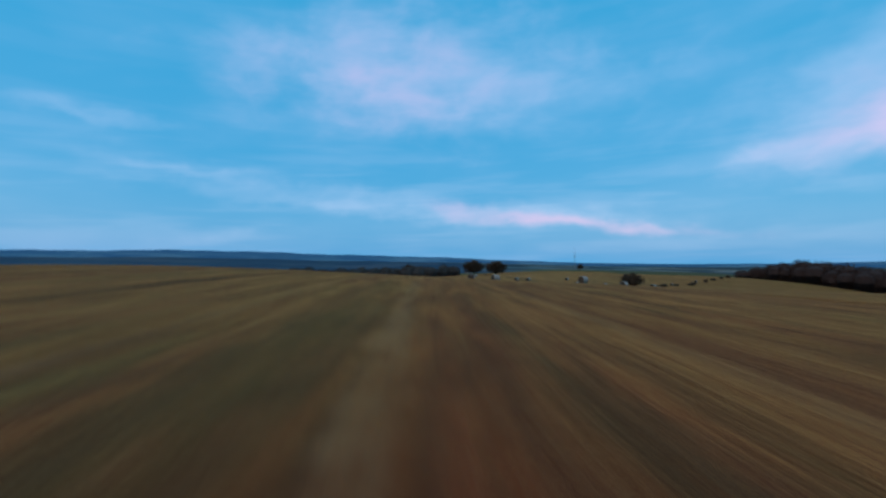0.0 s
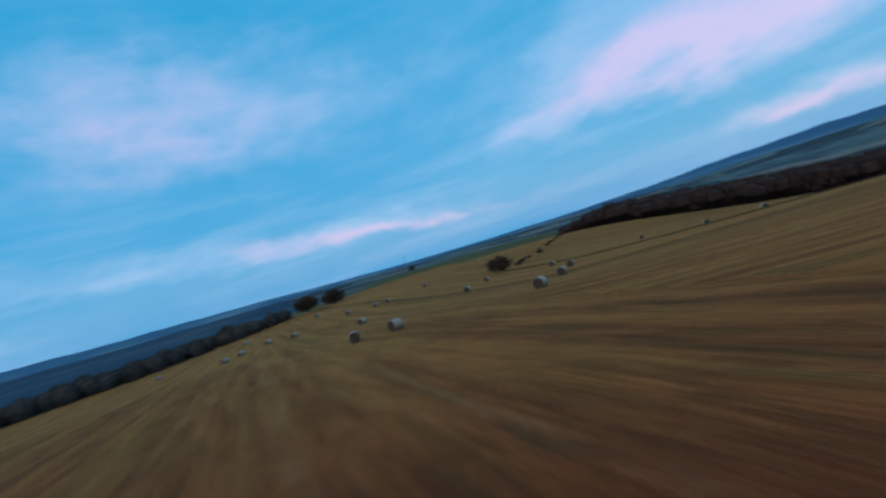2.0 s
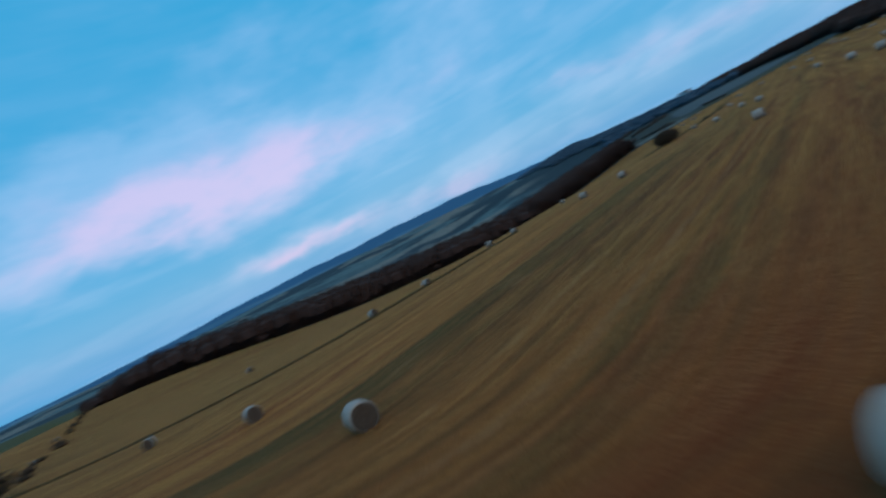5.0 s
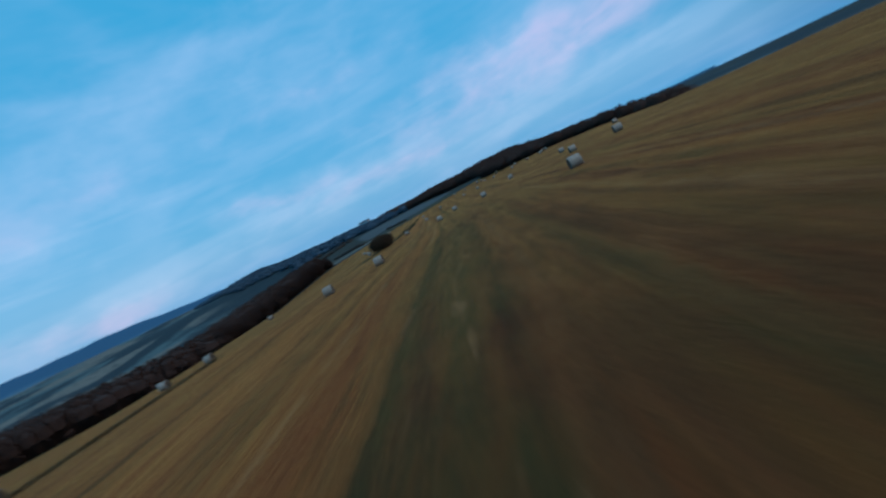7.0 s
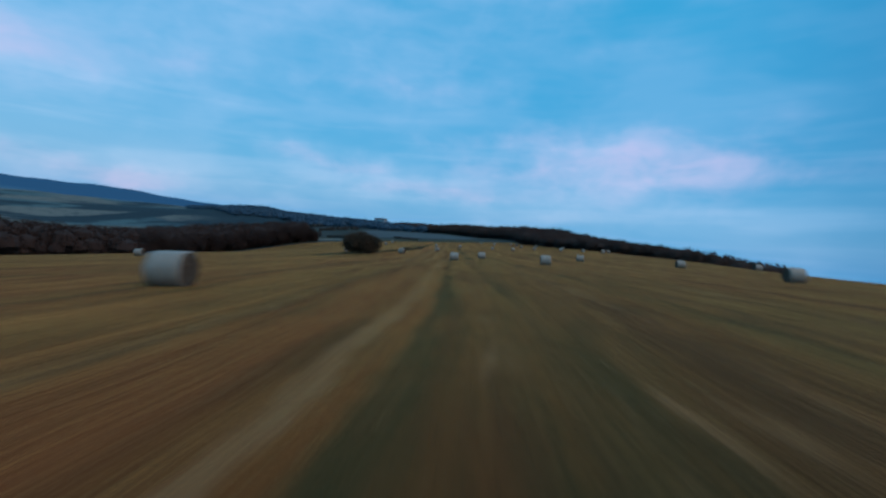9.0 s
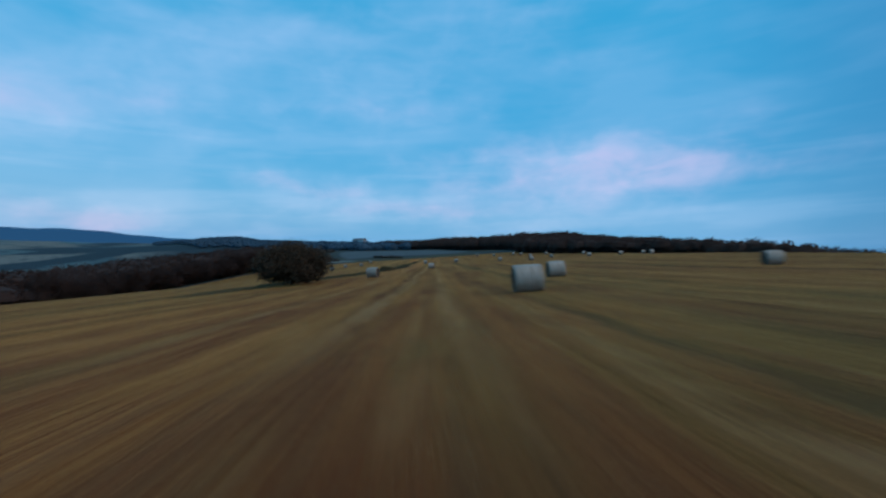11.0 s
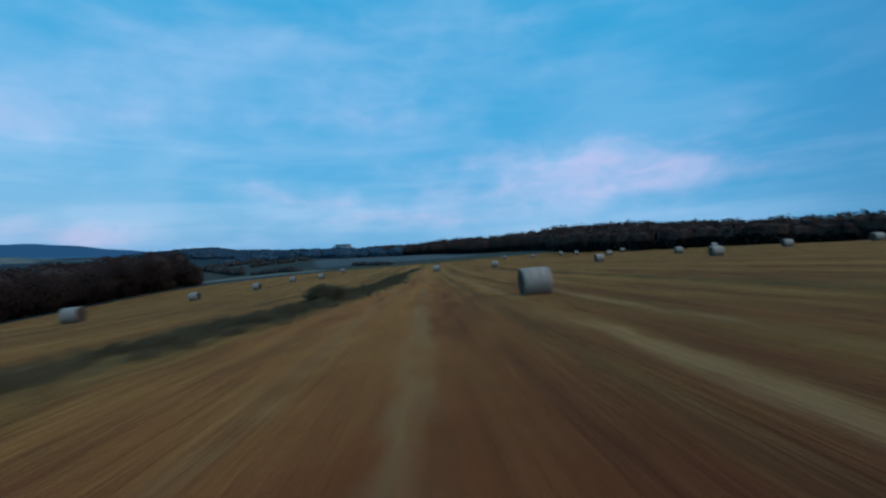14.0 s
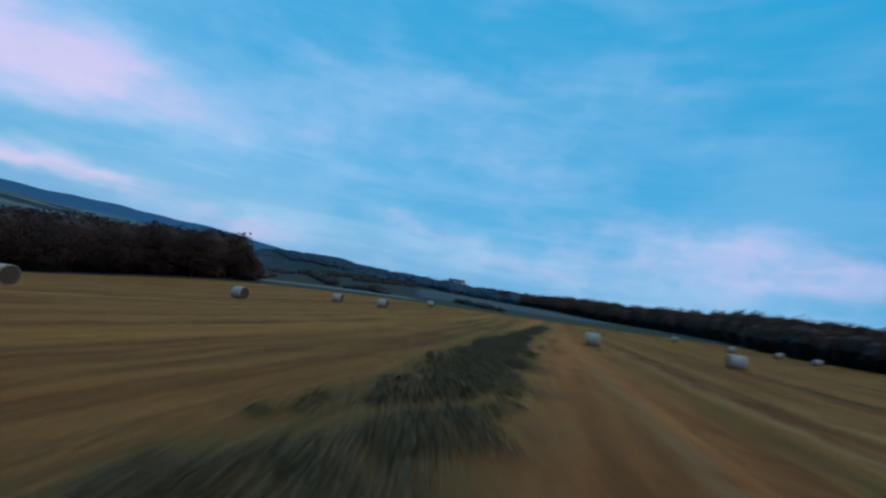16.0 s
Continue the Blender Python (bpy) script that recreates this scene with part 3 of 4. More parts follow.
def far_hills():
    """The hills that close the view, kilometres off, glowing blue for haze."""
    az = np.radians(np.arange(-150, 72, 0.75))
    rad = np.array([1750, 1950, 2150, 2350, 2550, 2700, 2800, 2900, 3200.0])
    rise = np.array([-0.3, 0.05, 0.30, 0.55, 0.78, 0.92, 1.0, 0.97, 0.6])
    d = np.degrees(az)
    top = 22 + 74 * np.exp(-((d + 72) / 27) ** 2) + 30 * np.exp(-((d - 26) / 26) ** 2) + 8 * np.exp(-((d + 120) / 20) ** 2) - 11 * np.exp(-((d + 22) / 17) ** 2)
    top = top * (1 + 0.06 * np.sin(d * 0.23 + 1) + 0.035 * np.sin(d * 0.61) + 0.02 * np.sin(d * 1.7 + 2))
    a, r = np.meshgrid(az, rad, indexing="ij")
    z = top[:, None] * rise[None, :] + 3.0 * np.sin(a * 47) * np.sin(r * 0.011) * (rise[None, :] < 0.9)
    v = np.stack([170 - np.sin(a) * r, 40 + np.cos(a) * r, z], -1).reshape(-1, 3)
    n, m = len(az), len(rad)
    i, j = np.meshgrid(np.arange(n - 1), np.arange(m - 1), indexing="ij")
    q = (i * m + j).ravel()
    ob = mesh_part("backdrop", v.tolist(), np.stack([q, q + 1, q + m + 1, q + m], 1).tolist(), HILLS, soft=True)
    return tagged(ob, "distant wooded hills with pale fields, blue haze in their glow", "hills", kind="structure")


far_hills()


# ---- bales ----
def bale(seed):
    rnd = random.Random(seed)
    R, half = 0.60, 0.60
    e = new("hay_bale")
    segs, prof = 44, [(-half, R - 0.05), (-half + 0.025, R - 0.012), (-half + 0.09, R), (-half * 0.5, R + 0.008), (0, R + 0.012), (half * 0.5, R + 0.006), (half - 0.09, R), (half - 0.025, R - 0.012), (half, R - 0.05)]
    ph = [rnd.uniform(0, 6.28) for _ in range(4)]

    def rad(a, y):
        return 1 + 0.012 * math.sin(2 * a + ph[0]) + 0.008 * math.sin(5 * a + ph[1] + 2 * y) + 0.006 * math.sin(9 * a + ph[2] - 3 * y)

    def spot(a, y, r):
        x, z = r * rad(a, y) * math.cos(a), r * rad(a, y) * math.sin(a)
        z = max(z, -R + 0.045)          # sags where it lies
        return (x, y, z + R - 0.045)
    bm = bmesh.new()
    rows = [[bm.verts.new(spot(2 * math.pi * i / segs, y, r)) for i in range(segs)] for y, r in prof]
    for a, b in zip(rows, rows[1:]):
        for i in range(segs):
            bm.faces.new((a[i], a[(i + 1) % segs], b[(i + 1) % segs], b[i])).smooth = True
    bmesh.ops.recalc_face_normals(bm, faces=bm.faces)
    part("net_wrap", bm, WRAP, e, "pale grey net wrap round the bale")
    for sgn in (-1, 1):
        bm = bmesh.new()
        rings = []
        for q in range(9):
            r = (R - 0.035) * (1 - q / 9)
            dep = half - 0.012 - 0.008 * (q % 2) - 0.02 * (q == 8) + 0.012 * math.sin(q * 1.7 + ph[3]) * (q > 0)
            rings.append([bm.verts.new(spot(2 * math.pi * i / segs, 0, r + 0.008 * rnd.uniform(-1, 1) * (q > 0))[:1] + (sgn * (dep + 0.008 * rnd.uniform(-1, 1)),) + spot(2 * math.pi * i / segs, 0, r)[2:]) for i in range(segs)])
        for a, b in zip(rings, rings[1:]):
            for i in range(segs):
                bm.faces.new((a[i], a[(i + 1) % segs], b[(i + 1) % segs], b[i]))
        bm.faces.new(rings[-1])
        bmesh.ops.recalc_face_normals(bm, faces=bm.faces)
        part("straw_end", bm, STRAW_END, e, "coiled brown straw face of the bale")
    return e


def slope_pose(x, y, turn, sink=0.03):
    d = 0.6
    nx, ny = (hz(x - d, y) - hz(x + d, y)) / (2 * d), (hz(x, y - d) - hz(x, y + d)) / (2 * d)
    n = Vector((nx, ny, 1)).normalized()
    fwd = Vector((-math.sin(turn), math.cos(turn), 0))
    fwd = (fwd - n * fwd.dot(n)).normalized()
    side = fwd.cross(n)
    m = Matrix((side, fwd, n)).transposed().to_4x4()
    m.translation = Vector((x, y, hz(x, y) - sink)) 
    return m


BALES_WEST = [(23.1, 79.8), (34.7, 92.8), (46.7, 107.6), (58.5, 131.1), (9.4, 86.4), (5.0, 85.9), (12.9, 124.5), (34.8, 125.9), (2.7, 157.3), (49.1, 146.5),
         (-34.8, 203.9), (-67.2, 319.5), (-11.6, 144.2), (-8.9, 154.7), (-3.0, 165.4), (-9.8, 208.2), (-42.8, 359.1), (19.1, 176.3), (26.3, 172.4), (31.1, 176.6),
         (15.2, 224.0), (24.2, 497.4), (51.8, 202.5)]
BALES_MIDDLE = [(108.9, 156.5), (109.3, 77.0), (110.1, 69.4), (85.3, 55.7), (88.1, 114.7), (96.0, 107.0), (114.2, 28.4), (143.8, 4.2), (159.1, 10.4), (138.3, 33.4),
         (153.8, 37.6), (164.7, 27.0), (189.9, 32.3), (229.0, 6.45), (125.9, 98.8), (126.7, 92.7), (221.0, 36.6), (148.0, -21.1), (105.6, 272.5), (101.6, 215.3),
         (125.1, 239.7), (100.0, 32.5), (182.3, 79.3), (204.3, 110.8)]
BALES_EAST = [(256.0, 26.7), (289.0, 18.5), (305.7, 8.3), (324.4, -1.5), (323.0, -7.5), (294.4, -22.3), (288.3, -31.4), (266.0, -35.2), (245.8, -32.1), (296.8, -70.0),
         (270.1, -59.0), (350.2, -77.2), (333.7, -76.4), (333.5, -87.4), (324.4, -85.5), (308.3, -87.4), (277.4, -80.5), (252.4, -59.5), (243.0, -63.0), (246.0, -76.0),
         (242.0, -75.0), (231.0, -62.0), (367.6, -118.8), (352.5, -21.0)]
BALES = BALES_WEST + BALES_MIDDLE + BALES_EAST
models = []
spin = random.Random(5)
ASKEW = {(23.1, 79.8): -0.91, (189.9, 32.3): -0.68, (5.0, 85.9): -0.14, (9.4, 86.4): -1.13}
LABELS = ["round hay bale in pale net wrap on stubble", "round straw bale with brown coiled ends lying on the mown field", "weathered round bale in grey net on the slope"]
for i in range(3):
    b = bale(10 + i)
    models.append(tagged(b, LABELS[i], "hay bale", "round bales on the field"))
for i, (x, y) in enumerate(BALES):
    l = L_X * x + L_Y * y
    bend = 0.0044 * max(0.0, 40 - l)
    turn = math.atan2(-(S_X + bend * L_X), S_Y + bend * L_Y) + spin.gauss(0, 0.05) + (math.pi if spin.random() < 0.5 else 0)
    turn = ASKEW.get((x, y), turn)
    m = slope_pose(x, y, turn)
    if i < 3:
        models[i].matrix_basis = m
    else:
        copy_thing(models[i % 3], m)


# ---- trees ----
def crown_mesh(rng, rx, ry, rz, cz, clumps, leaves, size, clump_r, low=-0.75, ragged=0.25):
    """Leaf clumps over an uneven ellipsoid: arrays of corners, four to a leaf."""
    out = []
    for _ in range(clumps):
        while True:
            d = rng.normal(size=3)
            d /= np.linalg.norm(d)
            if d[2] > low:
                break
        f = 1 - abs(rng.normal(0, ragged))
        c = np.array([d[0] * rx * f, d[1] * ry * f, cz + d[2] * rz * f])
        o = rng.normal(size=(leaves, 3))
        o /= np.linalg.norm(o, axis=1)[:, None]
        p = c + o * rng.uniform(0, 1, (leaves, 1)) ** 0.4 * 1.75 * clump_r * np.array([1, 1, 0.75]) * rng.uniform(0.6, 1.25)
        out.append(p)
    p = np.concatenate(out)
    n = len(p)
    a = rng.normal(size=(n, 3))
    a /= np.linalg.norm(a, axis=1)[:, None]
    b = np.cross(a, rng.normal(size=(n, 3)))
    b /= np.linalg.norm(b, axis=1)[:, None]
    s = size * rng.uniform(0.6, 1.3, n)[:, None]
    q = np.stack([p - a * s * 0.85, p + b * s * 0.65, p + a * s * 0.85, p - b * s * 0.65], 1)
    return q.reshape(-1, 3)


def quads(n):
    return np.arange(n).reshape(-1, 4).tolist()


def limb(bm, p0, p1, r0, r1, sides=8):
    a, b = Vector(p0), Vector(p1)
    m = (b - a).to_track_quat("Z", "Y").to_matrix()
    rows = [[bm.verts.new(c + m @ Vector((r * math.cos(6.2832 * i / sides), r * math.sin(6.2832 * i / sides), 0))) for i in range(sides)] for c, r in ((a, r0), (b, r1))]
    for i in range(sides):
        bm.faces.new((rows[0][i], rows[0][(i + 1) % sides], rows[1][(i + 1) % sides], rows[1][i]))
    bm.faces.new(rows[1])


def tree(name, x, y, h, w, seed, label, category="tree", clumps=70, leaves=26, size=0.30, group="", low=-0.75, trunk=0.22, foliage=None, ragged=0.25):
    rng, rnd = np.random.default_rng(seed), random.Random(seed)
    e = tagged(new(name), label, category, group)
    e.location = (x, y, hz(x, y) - 0.05)
    base = h * trunk
    rz = (h - base) / 2
    bm = bmesh.new()
    r = max(0.08, h * 0.028)
    limb(bm, (0, 0, -0.2), (rnd.uniform(-.1, .1), rnd.uniform(-.1, .1), base + rz * 0.3), r * 1.25, r * 0.85, 10)
    for i in range(7):
        a = i * 0.9 + rnd.uniform(0, 0.5)
        z0 = base * rnd.uniform(0.5, 1.0) + rz * 0.2 * rnd.random()
        p1 = (math.cos(a) * w * 0.22, math.sin(a) * w * 0.22, z0 + rz * rnd.uniform(0.4, 0.8))
        p2 = (math.cos(a + .3) * w * 0.40, math.sin(a + .3) * w * 0.40, z0 + rz * rnd.uniform(0.8, 1.4))
        limb(bm, (0, 0, z0 * 0.8), p1, r * 0.5, r * 0.3, 6)
        limb(bm, p1, p2, r * 0.3, r * 0.1, 5)
    part("trunk", bm, BARK, e, "dark bark trunk with spreading limbs")
    v = crown_mesh(rng, w / 2, w / 2 * rnd.uniform(.85, 1.1), rz, base + rz, clumps, leaves, size, w * 0.085, low, ragged)
    v2 = crown_mesh(rng, w * 0.36, w * 0.36, rz * 0.72, base + rz, clumps // 2, leaves, size * 1.5, w * 0.10, -1.0, 0.5)
    v = np.concatenate([v, v2])
    v[:, 2] = np.maximum(v[:, 2], 0.1)
    mesh_part("crown", v.tolist(), quads(len(v)), foliage or LEAF, e)
    return e


def canopy(rng, w, h, leaves, size):
    """Leaves over a full, square-shouldered crown: corners, four to a leaf."""
    d = rng.normal(size=(leaves, 3))
    d /= np.linalg.norm(d, axis=1)[:, None]
    q = (np.abs(d) ** 2.2).sum(1) ** (-1 / 2.2)
    ph = rng.uniform(0, 6.28, 3)
    lump = 1 + 0.09 * np.sin(4 * np.arctan2(d[:, 1], d[:, 0]) + ph[0]) * np.sin(3.5 * d[:, 2] + ph[1]) + 0.05 * np.sin(9 * d[:, 0] + ph[2]) * np.sin(8 * d[:, 1] + ph[0])
    p = d * (q * lump * (1 - np.abs(rng.normal(0, 0.06, leaves))))[:, None] * np.array([w / 2, w / 2, h / 2])
    p[:, 2] = np.maximum(p[:, 2] + h / 2, 0.13 * h)
    a = rng.normal(size=(leaves, 3))
    a /= np.linalg.norm(a, axis=1)[:, None]
    b = np.cross(a, rng.normal(size=(leaves, 3)))
    b /= np.linalg.norm(b, axis=1)[:, None]
    s = size * rng.uniform(0.6, 1.3, leaves)[:, None]
    return np.stack([p - a * s * 0.85, p + b * s * 0.65, p + a * s * 0.85, p - b * s * 0.65], 1).reshape(-1, 3)


def inside(w, h, rings=5, sides=9):
    """The dark inside of a crown, a closed lump: corners and faces."""
    t = np.linspace(-1.45, 1.45, rings)
    u = np.arange(sides) * 2 * math.pi / sides
    d = np.stack([np.cos(t)[:, None] * np.cos(u), np.cos(t)[:, None] * np.sin(u), np.repeat(np.sin(t)[:, None], sides, 1)], -1).reshape(-1, 3)
    v = d * ((np.abs(d) ** 2.2).sum(1) ** (-1 / 2.2) * 0.86)[:, None] * np.array([w / 2, w / 2, h / 2]) + np.array([0, 0, h / 2])
    f = [(i * sides + j, i * sides + (j + 1) % sides, (i + 1) * sides + (j + 1) % sides, (i + 1) * sides + j) for i in range(rings - 1) for j in range(sides)]
    return v, f + [tuple(range((rings - 1) * sides, rings * sides))]


def woods(name, spots, label, size, leaves, seed, mat):
    """Many far trees as one mass. A spot: place, height, width and share of the leaves."""
    rng = np.random.default_rng(seed)
    out, faces, n = [], [], 0
    for x, y, h, w, *share in spots:
        base = np.array([x, y, hz(x, y) - 0.16 * h])
        h = 1.14 * h
        v = canopy(rng, w, h, int(leaves * (share[0] if share else 1.0)), size)
        out.append(v + base)
        faces += (np.arange(len(v)).reshape(-1, 4) + n).tolist()
        n += len(v)
        v, f = inside(w, h)
        out.append(v + base)
        faces += [tuple(i + n for i in q) for q in f]
        n += len(v)
    ob = mesh_part(name, np.concatenate(out).tolist(), faces, mat)
    return tagged(ob, label, "woodland", kind="stuff")


def along(line, step):
    """Points and left-hand normals along a polyline."""
    out = []
    for (ax, ay), (bx, by) in zip(line, line[1:]):
        d = math.hypot(bx - ax, by - ay)
        for i in range(max(1, round(d / step))):
            t = i * step / d
            out.append((ax + (bx - ax) * t, ay + (by - ay) * t, -(by - ay) / d, (bx - ax) / d))
    return out


gen = random.Random(3)
# the wood below the field: its near end as single trees, the rest as a mass
W0, W1 = (186, 299), (383, 14)
edge = along([W0, W1], 4.4)
mass = []
for i, (x, y, nx, ny) in enumerate(edge):
    f = i / len(edge)
    rise = min(1.0, 0.45 + i * 0.10)
    tall = float(np.interp(f, [0.55, 0.75], [13.8, 11.2])) * rise
    for row in range(7):
        if f > 0.72 and row == 0:
            continue
        off = row * 6.5 + gen.uniform(-1.5, 3)
        px, py = x + nx * off + gen.uniform(-3.0, 3.0), y + ny * off + gen.uniform(-3.0, 3.0)
        mass.append((px, py, tall * (gen.uniform(0.62, 0.90) if row == 0 else gen.uniform(0.88, 1.06)), gen.uniform(7.0, 12.5), 1.0 if row < 2 else 0.55))
    # low growth at the foot
    mass.append((x + gen.uniform(-2, 2), y + gen.uniform(-2, 2), tall * gen.uniform(0.25, 0.5), gen.uniform(4.0, 7.0), 0.4))
woods("woodland", mass, "dark broadleaf wood along the lower field edge", 0.34, 900, 21, LEAF_FAR)
near_end = [p for i, p in enumerate(edge) if i / len(edge) > 0.72][::2]
for i, (x, y, nx, ny) in enumerate(near_end):
    last = i == len(near_end) - 1
    tree("broadleaf_tree", x + gen.uniform(-1, 1), y + gen.uniform(-1, 1), 8.0 if last else gen.uniform(8.8, 11.6), 8.0 if last else gen.uniform(9.5, 13.0), 60 + i,
         "dark broadleaf tree in full leaf at the wood's edge", clumps=150, leaves=70, size=0.15, group="trees along the wood edge", trunk=0.04, low=-0.97, foliage=LEAF_FAR, ragged=0.2)

# forest on the ridge to the south-east
ridge = [(196, -112), (235, -99), (270, -95), (310, -98), (345, -107), (385, -129), (430, -146), (520, -152), (610, -150), (697, -140)]
mass = []
for x, y, nx, ny in along(ridge, 3.6):
    for row in range(6):
        off = -row * 5.0 + gen.uniform(-2, 2)
        mass.append((x + nx * off + gen.uniform(-3, 3), y + ny * off + gen.uniform(-3, 3), (gen.uniform(0.70, 0.95) if row == 0 else gen.uniform(0.95, 1.09)) * float(np.interp(x, [196, 235, 270, 310, 345, 400, 450, 700], [8.7, 6.4, 6.0, 7.2, 9.0, 11.2, 11.6, 9.7])), gen.uniform(5.5, 9.5), 1.0 if row < 2 else 0.5))
woods("forest", mass, "dark mixed forest along the ridge", 0.34, 600, 22, FOREST)
mass = []
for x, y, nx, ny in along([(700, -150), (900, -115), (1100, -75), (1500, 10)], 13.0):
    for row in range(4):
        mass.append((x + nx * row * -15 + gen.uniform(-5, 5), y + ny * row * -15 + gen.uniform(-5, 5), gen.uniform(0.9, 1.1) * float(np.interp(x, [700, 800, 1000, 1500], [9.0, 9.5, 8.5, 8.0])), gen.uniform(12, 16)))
woods("distant_forest", mass, "dark forest on the distant ridge, blue haze in its colour", 0.95, 420, 23, HAZY_FOREST)
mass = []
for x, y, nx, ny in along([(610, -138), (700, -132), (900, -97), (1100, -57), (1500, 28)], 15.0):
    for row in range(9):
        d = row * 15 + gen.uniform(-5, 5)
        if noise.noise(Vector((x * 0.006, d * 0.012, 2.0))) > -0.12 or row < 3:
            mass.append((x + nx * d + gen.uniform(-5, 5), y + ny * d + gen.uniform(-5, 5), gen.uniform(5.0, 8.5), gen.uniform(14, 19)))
woods("wooded_slope", mass, "dark woods over the slope of the distant ridge, blue haze in their colour", 1.1, 260, 27, HAZY_FOREST)
# trees in the valley to the north-west
mass = []
for x, y, nx, ny in along([(-230, 225), (-150, 275), (-70, 310), (0, 338), (18, 338)], 8.0):
    for row in range(4):
        mass.append((x + nx * row * 9 + gen.uniform(-3, 3), y + ny * row * 9 + gen.uniform(-3, 3), gen.uniform(0.8, 1.15) * float(np.interp(x, [-230, -110, -70, 0, 20], [9.5, 8.8, 8.6, 7.2, 5.5])), gen.uniform(7, 11)))
woods("valley_trees", mass, "dark trees in the valley behind the field crest", 0.5, 600, 24, HEDGEROW)
# hedge between the bush and the wood
mass = [(x + gen.uniform(-2, 2), y + gen.uniform(-2, 2), gen.uniform(0.6, 1.8), gen.uniform(1.6, 3.4)) for x, y, nx, ny in along([(84, 192), (120, 232), (184, 296)], 15.0)]
woods("hedge", mass, "low dark hedge between two fields", 0.22, 160, 25, LEAF)
mass = []
for line, low, tall in (([(575, 8), (535, 2), (488, -6)], 4.0, 6.5), ([(476, -12), (440, -16), (402, -17)], 1.6, 3.2), ([(418, -46), (392, -53)], 1.2, 2.4),
                        ([(432, 46), (470, 30), (520, 26)], 2.0, 4.0), ([(560, -20), (580, -64)], 3.0, 5.0), ([(600, 60), (640, 10), (655, -40)], 4.0, 6.5)):
    mass += [(x + gen.uniform(-1.5, 1.5), y + gen.uniform(-1.5, 1.5), gen.uniform(low, tall) * 0.75, gen.uniform(4, 6)) for x, y, nx, ny in along(line, 3.6)]
woods("valley_hedge", mass, "dark hedgerow trees between the valley fields", 0.4, 200, 28, HEDGEROW)

tree("round_tree", 21, 332, 9.5, 14.0, 41, "round dark tree standing alone on the crest", size=0.5, clumps=90, leaves=22, trunk=0.10)
tree("round_tree", 34, 312, 8.2, 12.5, 42, "round dark tree standing alone on the crest", size=0.5, clumps=90, leaves=22, trunk=0.08)
tree("round_tree", -24, 345, 9.0, 13.5, 47, "wide dark tree rising behind the field crest", size=0.5, clumps=90, leaves=22, trunk=0.08)
tree("field_bush", 68, 175, 5.0, 8.2, 43, "dense dark bush at the field boundary", "bush", size=0.30, clumps=60, leaves=24, trunk=0.08, low=-0.95)
tree("hawthorn_bush", 190.3, 41.2, 4.2, 8.2, 44, "wide dark hawthorn bush on the weedy balk", "bush", size=0.11, clumps=250, leaves=110, trunk=0.10, low=-0.95, ragged=0.3)
tree("small_shrub", 241.2, 12.3, 1.05, 2.3, 45, "small dark green shrub among the weeds", "bush", size=0.05, clumps=150, leaves=60, trunk=0.06, low=-0.97, foliage=HERB, ragged=0.35)


# ---- weeds on the balk ----
def tufts(name, spots, mat, label, category, blades, tall, lean, wide, seed, spread=0.10, uneven=0.0):
    rng = np.random.default_rng(seed)
    spots = np.asarray(spots)
    n = len(spots)
    base = np.repeat(spots, blades, 0) + np.c_[rng.normal(0, spread, (n * blades, 2))]
    z = height(base[:, 0], base[:, 1])
    lump = np.sin(base[:, 0] * 0.9 + 1.3 * np.sin(base[:, 1] * 0.7)) * np.sin(base[:, 1] * 1.1 + base[:, 0] * 0.4)
    hgt = tall * rng.uniform(0.5, 1.3, n * blades) * (1 + uneven * lump)
    ang = rng.uniform(0, 6.283, n * blades)
    lx, ly = np.cos(ang), np.sin(ang)
    root = np.c_[base, z - 0.03]
    wv = np.c_[-ly, lx, 0 * lx] * (wide * rng.uniform(0.6, 1.4, n * blades))[:, None]
    tip = root + np.c_[lx * hgt * lean, ly * hgt * lean, hgt]
    v = np.stack([root - wv, root + wv, tip], 1).reshape(-1, 3)
    ob = mesh_part(name, v.tolist(), np.arange(len(v)).reshape(-1, 3).tolist(), mat)
    return tagged(ob, label, category, kind="stuff")


def balk_s(l):
    return BALK + 0.0645 * max(0.0, 180 - l) + 0.022 * max(0.0, 20 - l) ** 2 - 2.9 * float(smooth(l, 155.0, 212.0)) + 1.5 * float(smooth(l, 230.0, 262.0))


def at(s, l):
    return (S_X * s + L_X * l, S_Y * s + L_Y * l)


def weed_clumps(name, spots, mat, label, leaves, leaf, seed):
    """Broad-leaved weeds: low mounds of small leaves. A spot: place, radius and height."""
    rng = np.random.default_rng(seed)
    p = np.repeat(np.asarray(spots), leaves, 0)
    n = len(p)
    d = rng.normal(size=(n, 3))
    d /= np.linalg.norm(d, axis=1)[:, None]
    d *= rng.uniform(0.3, 1.0, n)[:, None] ** 0.5
    x, y = p[:, 0] + d[:, 0] * p[:, 2], p[:, 1] + d[:, 1] * p[:, 2]
    c = np.c_[x, y, height(x, y) + np.abs(d[:, 2]) * p[:, 3]]
    a = rng.normal(size=(n, 3))
    a /= np.linalg.norm(a, axis=1)[:, None]
    b = np.cross(a, rng.normal(size=(n, 3)))
    b /= np.linalg.norm(b, axis=1)[:, None]
    s = leaf * rng.uniform(0.5, 1.5, n)[:, None]
    v = np.stack([c - a * s, c + b * s * 0.6, c + a * s, c - b * s * 0.6], 1).reshape(-1, 3)
    ob = mesh_part(name, v.tolist(), quads(len(v)), mat)
    return tagged(ob, label, "weeds", kind="stuff")


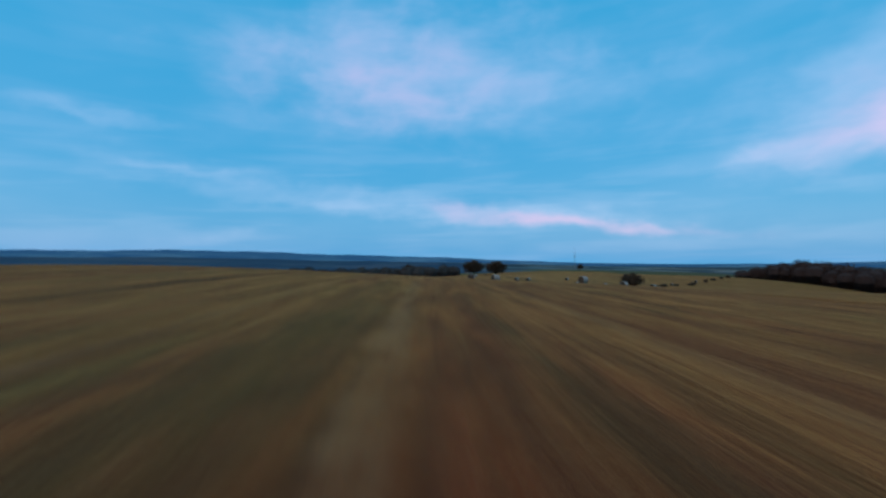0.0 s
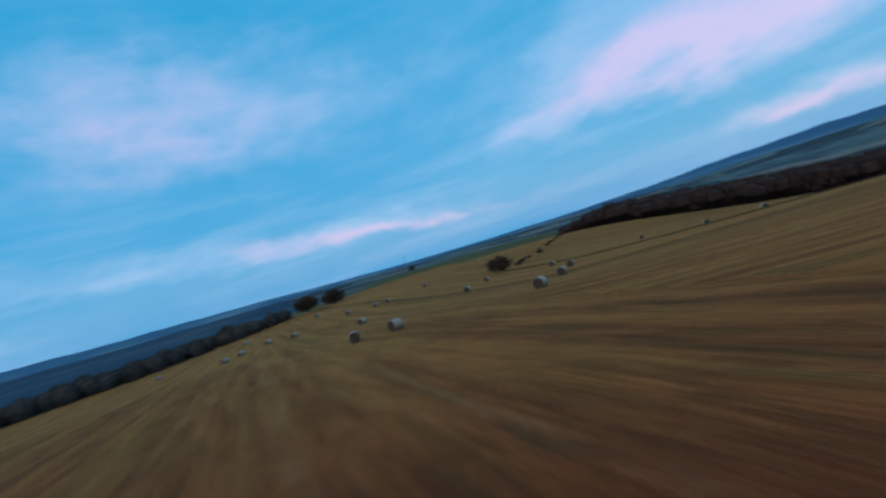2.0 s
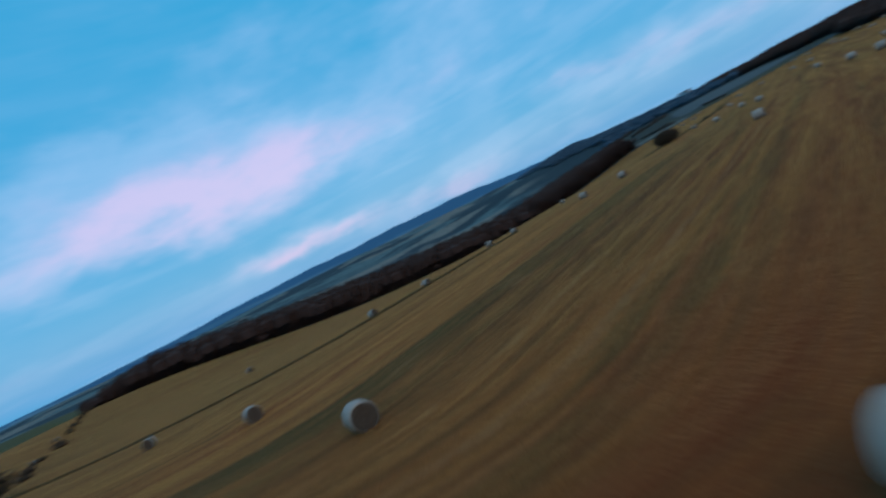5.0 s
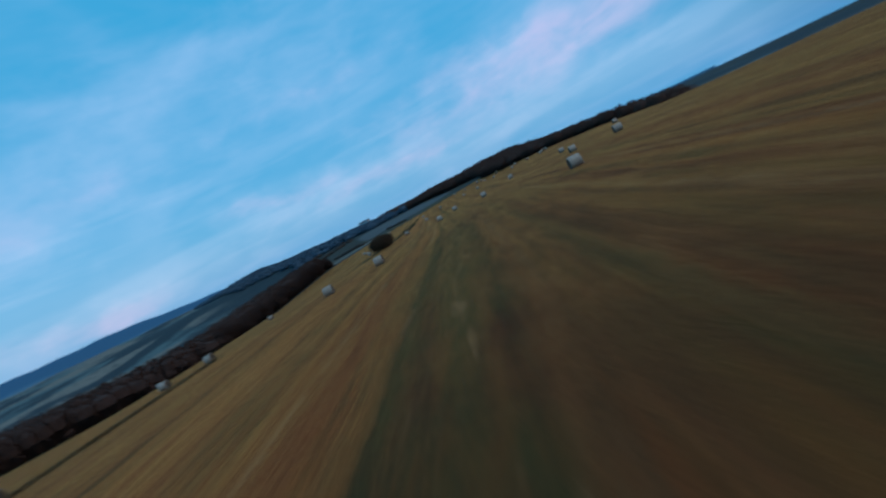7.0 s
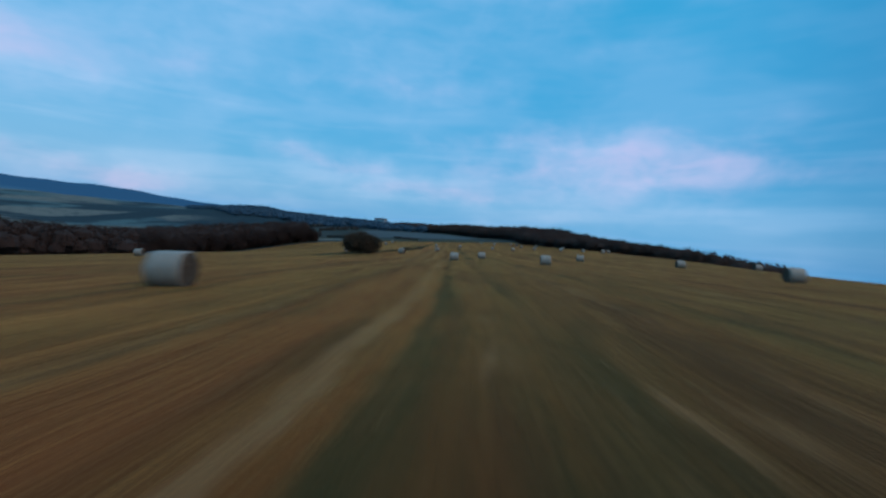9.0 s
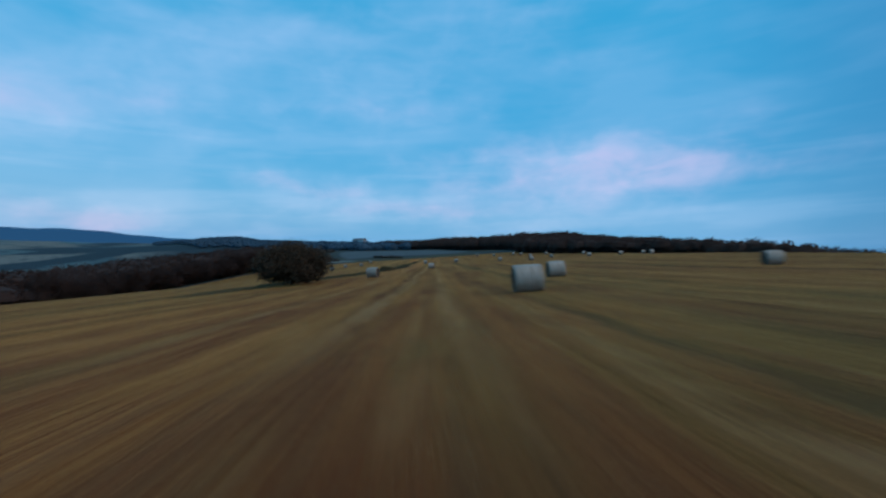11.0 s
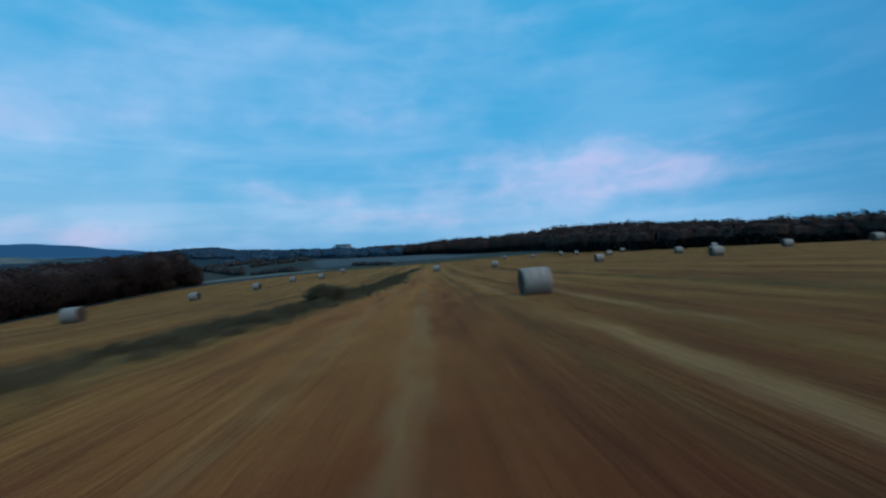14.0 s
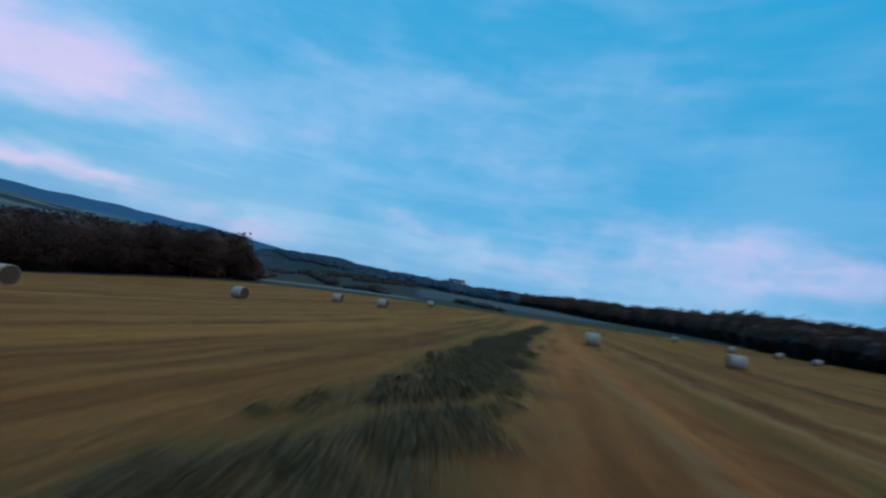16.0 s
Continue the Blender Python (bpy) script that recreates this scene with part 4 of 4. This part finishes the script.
spots, clumps = [], []
for _ in range(15000):
    l = gen.uniform(135, 300)
    wide = 1.0 - 0.55 * float(smooth(l, 240.0, 262.0))
    off = gen.gauss(0.1, 0.95) * wide
    patchy = noise.noise(Vector((l * 0.30, off * 0.7, 4.0)))
    if patchy > -0.22 and gen.random() < (1.2 - 0.3 * abs(off)) * (1.0 - 0.75 * float(smooth(l, 254.0, 266.0))):
        spots.append(at(balk_s(l) + off, l))
        if gen.random() < 0.30 - 0.10 * abs(off) and l > 150:
            clumps.append((*at(balk_s(l) + off, l), gen.uniform(0.16, 0.42), gen.uniform(0.12, 0.34) * (1.1 + 1.1 * patchy)))
tufts("weeds", spots, WEED, "tangle of green and grey grass along the balk", "weeds", 8, 0.18, 1.3, 0.013, 31, 0.25, 0.6)
weed_clumps("leafy_weeds", clumps, HERB, "low mounds of dark broad-leaved weeds along the balk", 110, 0.035, 35)
spots = []
for _ in range(3000):
    l = gen.uniform(-24, 60)
    spots.append(at(balk_s(l) + gen.gauss(0, 0.35), l))
tufts("balk_grass", spots, WEED, "dark grass strip between the two fields", "grass", 6, 0.32, 0.5, 0.05, 32)


def strip_spots(rng, n, s0, s1, l0, l1):
    sv, lv = rng.uniform(s0, s1, n), rng.uniform(l0, l1, n)
    return np.c_[S_X * sv + L_X * lv, S_Y * sv + L_Y * lv]


def bent(p):
    """Follows the bend of the mown lines."""
    l = L_X * p[:, 0] + L_Y * p[:, 1]
    off = 0.055 * np.maximum(l - 60, 0)
    return p + off[:, None] * np.array([[S_X, S_Y]])


rng = np.random.default_rng(77)
tufts("stubble", bent(strip_spots(rng, 42000, 97, 113, 30, 300)), STALK, "short dry stubble stalks left by the mower", "stubble", 3, 0.07, 0.5, 0.006, 33)
spots = []
for c, wd, g, l0, l1 in PALE_LINES:
    if 96 < c < 118:
        n = 2600
        p = strip_spots(rng, n, -1, 1, max(20, l0), min(290, l1))
        lv = L_X * p[:, 0] + L_Y * p[:, 1]
        sv = c + rng.normal(0, wd * 0.6, n)
        keep = np.sin(lv * 0.31 + c) + np.sin(lv * 0.13 + 2 * c) + rng.normal(0, 0.7, n) > 0.2
        spots.append(np.c_[S_X * sv + L_X * lv, S_Y * sv + L_Y * lv][keep])
tufts("loose_straw", bent(np.concatenate(spots)), STALK, "wisps of loose pale straw along the mown lines", "straw", 5, 0.035, 5.0, 0.008, 34)


# ---- far buildings and the mast ----
def box(bm, x0, x1, y0, y1, z0, z1):
    v = [bm.verts.new(c) for c in ((x0, y0, z0), (x1, y0, z0), (x1, y1, z0), (x0, y1, z0), (x0, y0, z1), (x1, y0, z1), (x1, y1, z1), (x0, y1, z1))]
    for f in ((0, 3, 2, 1), (4, 5, 6, 7), (0, 1, 5, 4), (1, 2, 6, 5), (2, 3, 7, 6), (3, 0, 4, 7)):
        bm.faces.new([v[i] for i in f])


def gable(bm, x0, x1, y0, y1, z0, z1):
    ym = (y0 + y1) / 2
    v = [bm.verts.new(c) for c in ((x0, y0, z0), (x1, y0, z0), (x1, y1, z0), (x0, y1, z0), (x0, ym, z1), (x1, ym, z1))]
    for f in ((0, 1, 5, 4), (2, 3, 4, 5), (1, 2, 5), (3, 0, 4), (0, 3, 2, 1)):
        bm.faces.new([v[i] for i in f])


def hill_house(x, y, z, turn, length, depth, tall, label):
    e = tagged(new("hill_house"), label, "building")
    e.matrix_basis = pose(x, y, z, 0, 0, turn)
    bm = bmesh.new()
    box(bm, -length / 2, length / 2, -depth / 2, depth / 2, hz(x, y) - z - 1, tall)
    part("wall", bm, PLASTER, e, "pale plastered wall")
    bm = bmesh.new()
    gable(bm, -length / 2 - .5, length / 2 + .5, -depth / 2 - .5, depth / 2 + .5, tall, tall + depth * 0.32)
    part("roof", bm, SLATE, e, "grey pitched roof")
    n = int(length // 4)
    for i in range(n):
        bm = bmesh.new()
        cx = -length / 2 + (i + .5) * length / n
        for side in (-1, 1):
            box(bm, cx - .6, cx + .6, side * depth / 2 - .05, side * depth / 2 + .05, tall * .45, tall * .8)
        part("window", bm, GLASS, e)
    return e


hill_house(710, -126, 18.9, 25, 14, 6, 1.2, "long pale house on the wooded ridge")
hill_house(720, -121, 18.9, 25, 3.5, 3.5, 1.9, "small pale tower house beside the long one")


def mast(x, y):
    e = tagged(new("radio_mast"), "thin steel mast on the far rise", "mast")
    e.location = (x, y, hz(x, y))
    bm = bmesh.new()
    for i in range(3):
        a = i * 2.0944
        limb(bm, (0.9 * math.cos(a), 0.9 * math.sin(a), -0.3), (0.15 * math.cos(a), 0.15 * math.sin(a), 19), 0.09, 0.07, 6)
    for j in range(9):
        z0, z1 = j * 2.0, j * 2.0 + 2.0
        for i in range(3):
            a, b = i * 2.0944, (i + 1) * 2.0944
            r0, r1 = 0.9 - 0.75 * z0 / 19, 0.9 - 0.75 * z1 / 19
            limb(bm, (r0 * math.cos(a), r0 * math.sin(a), z0), (r1 * math.cos(b), r1 * math.sin(b), z1), 0.04, 0.04, 4)
    part("lattice", bm, STEEL, e, "steel lattice of the mast")
    bm = bmesh.new()
    limb(bm, (0, 0, 18.8), (0, 0, 24), 0.10, 0.05, 8)
    part("antenna", bm, STEEL, e, "slim antenna on the mast top")
    return e


mast(147, 540)
tree("round_tree", 152, 536, 6.0, 7.0, 46, "small dark tree beside the mast", size=0.5, clumps=50, leaves=16, trunk=0.06)
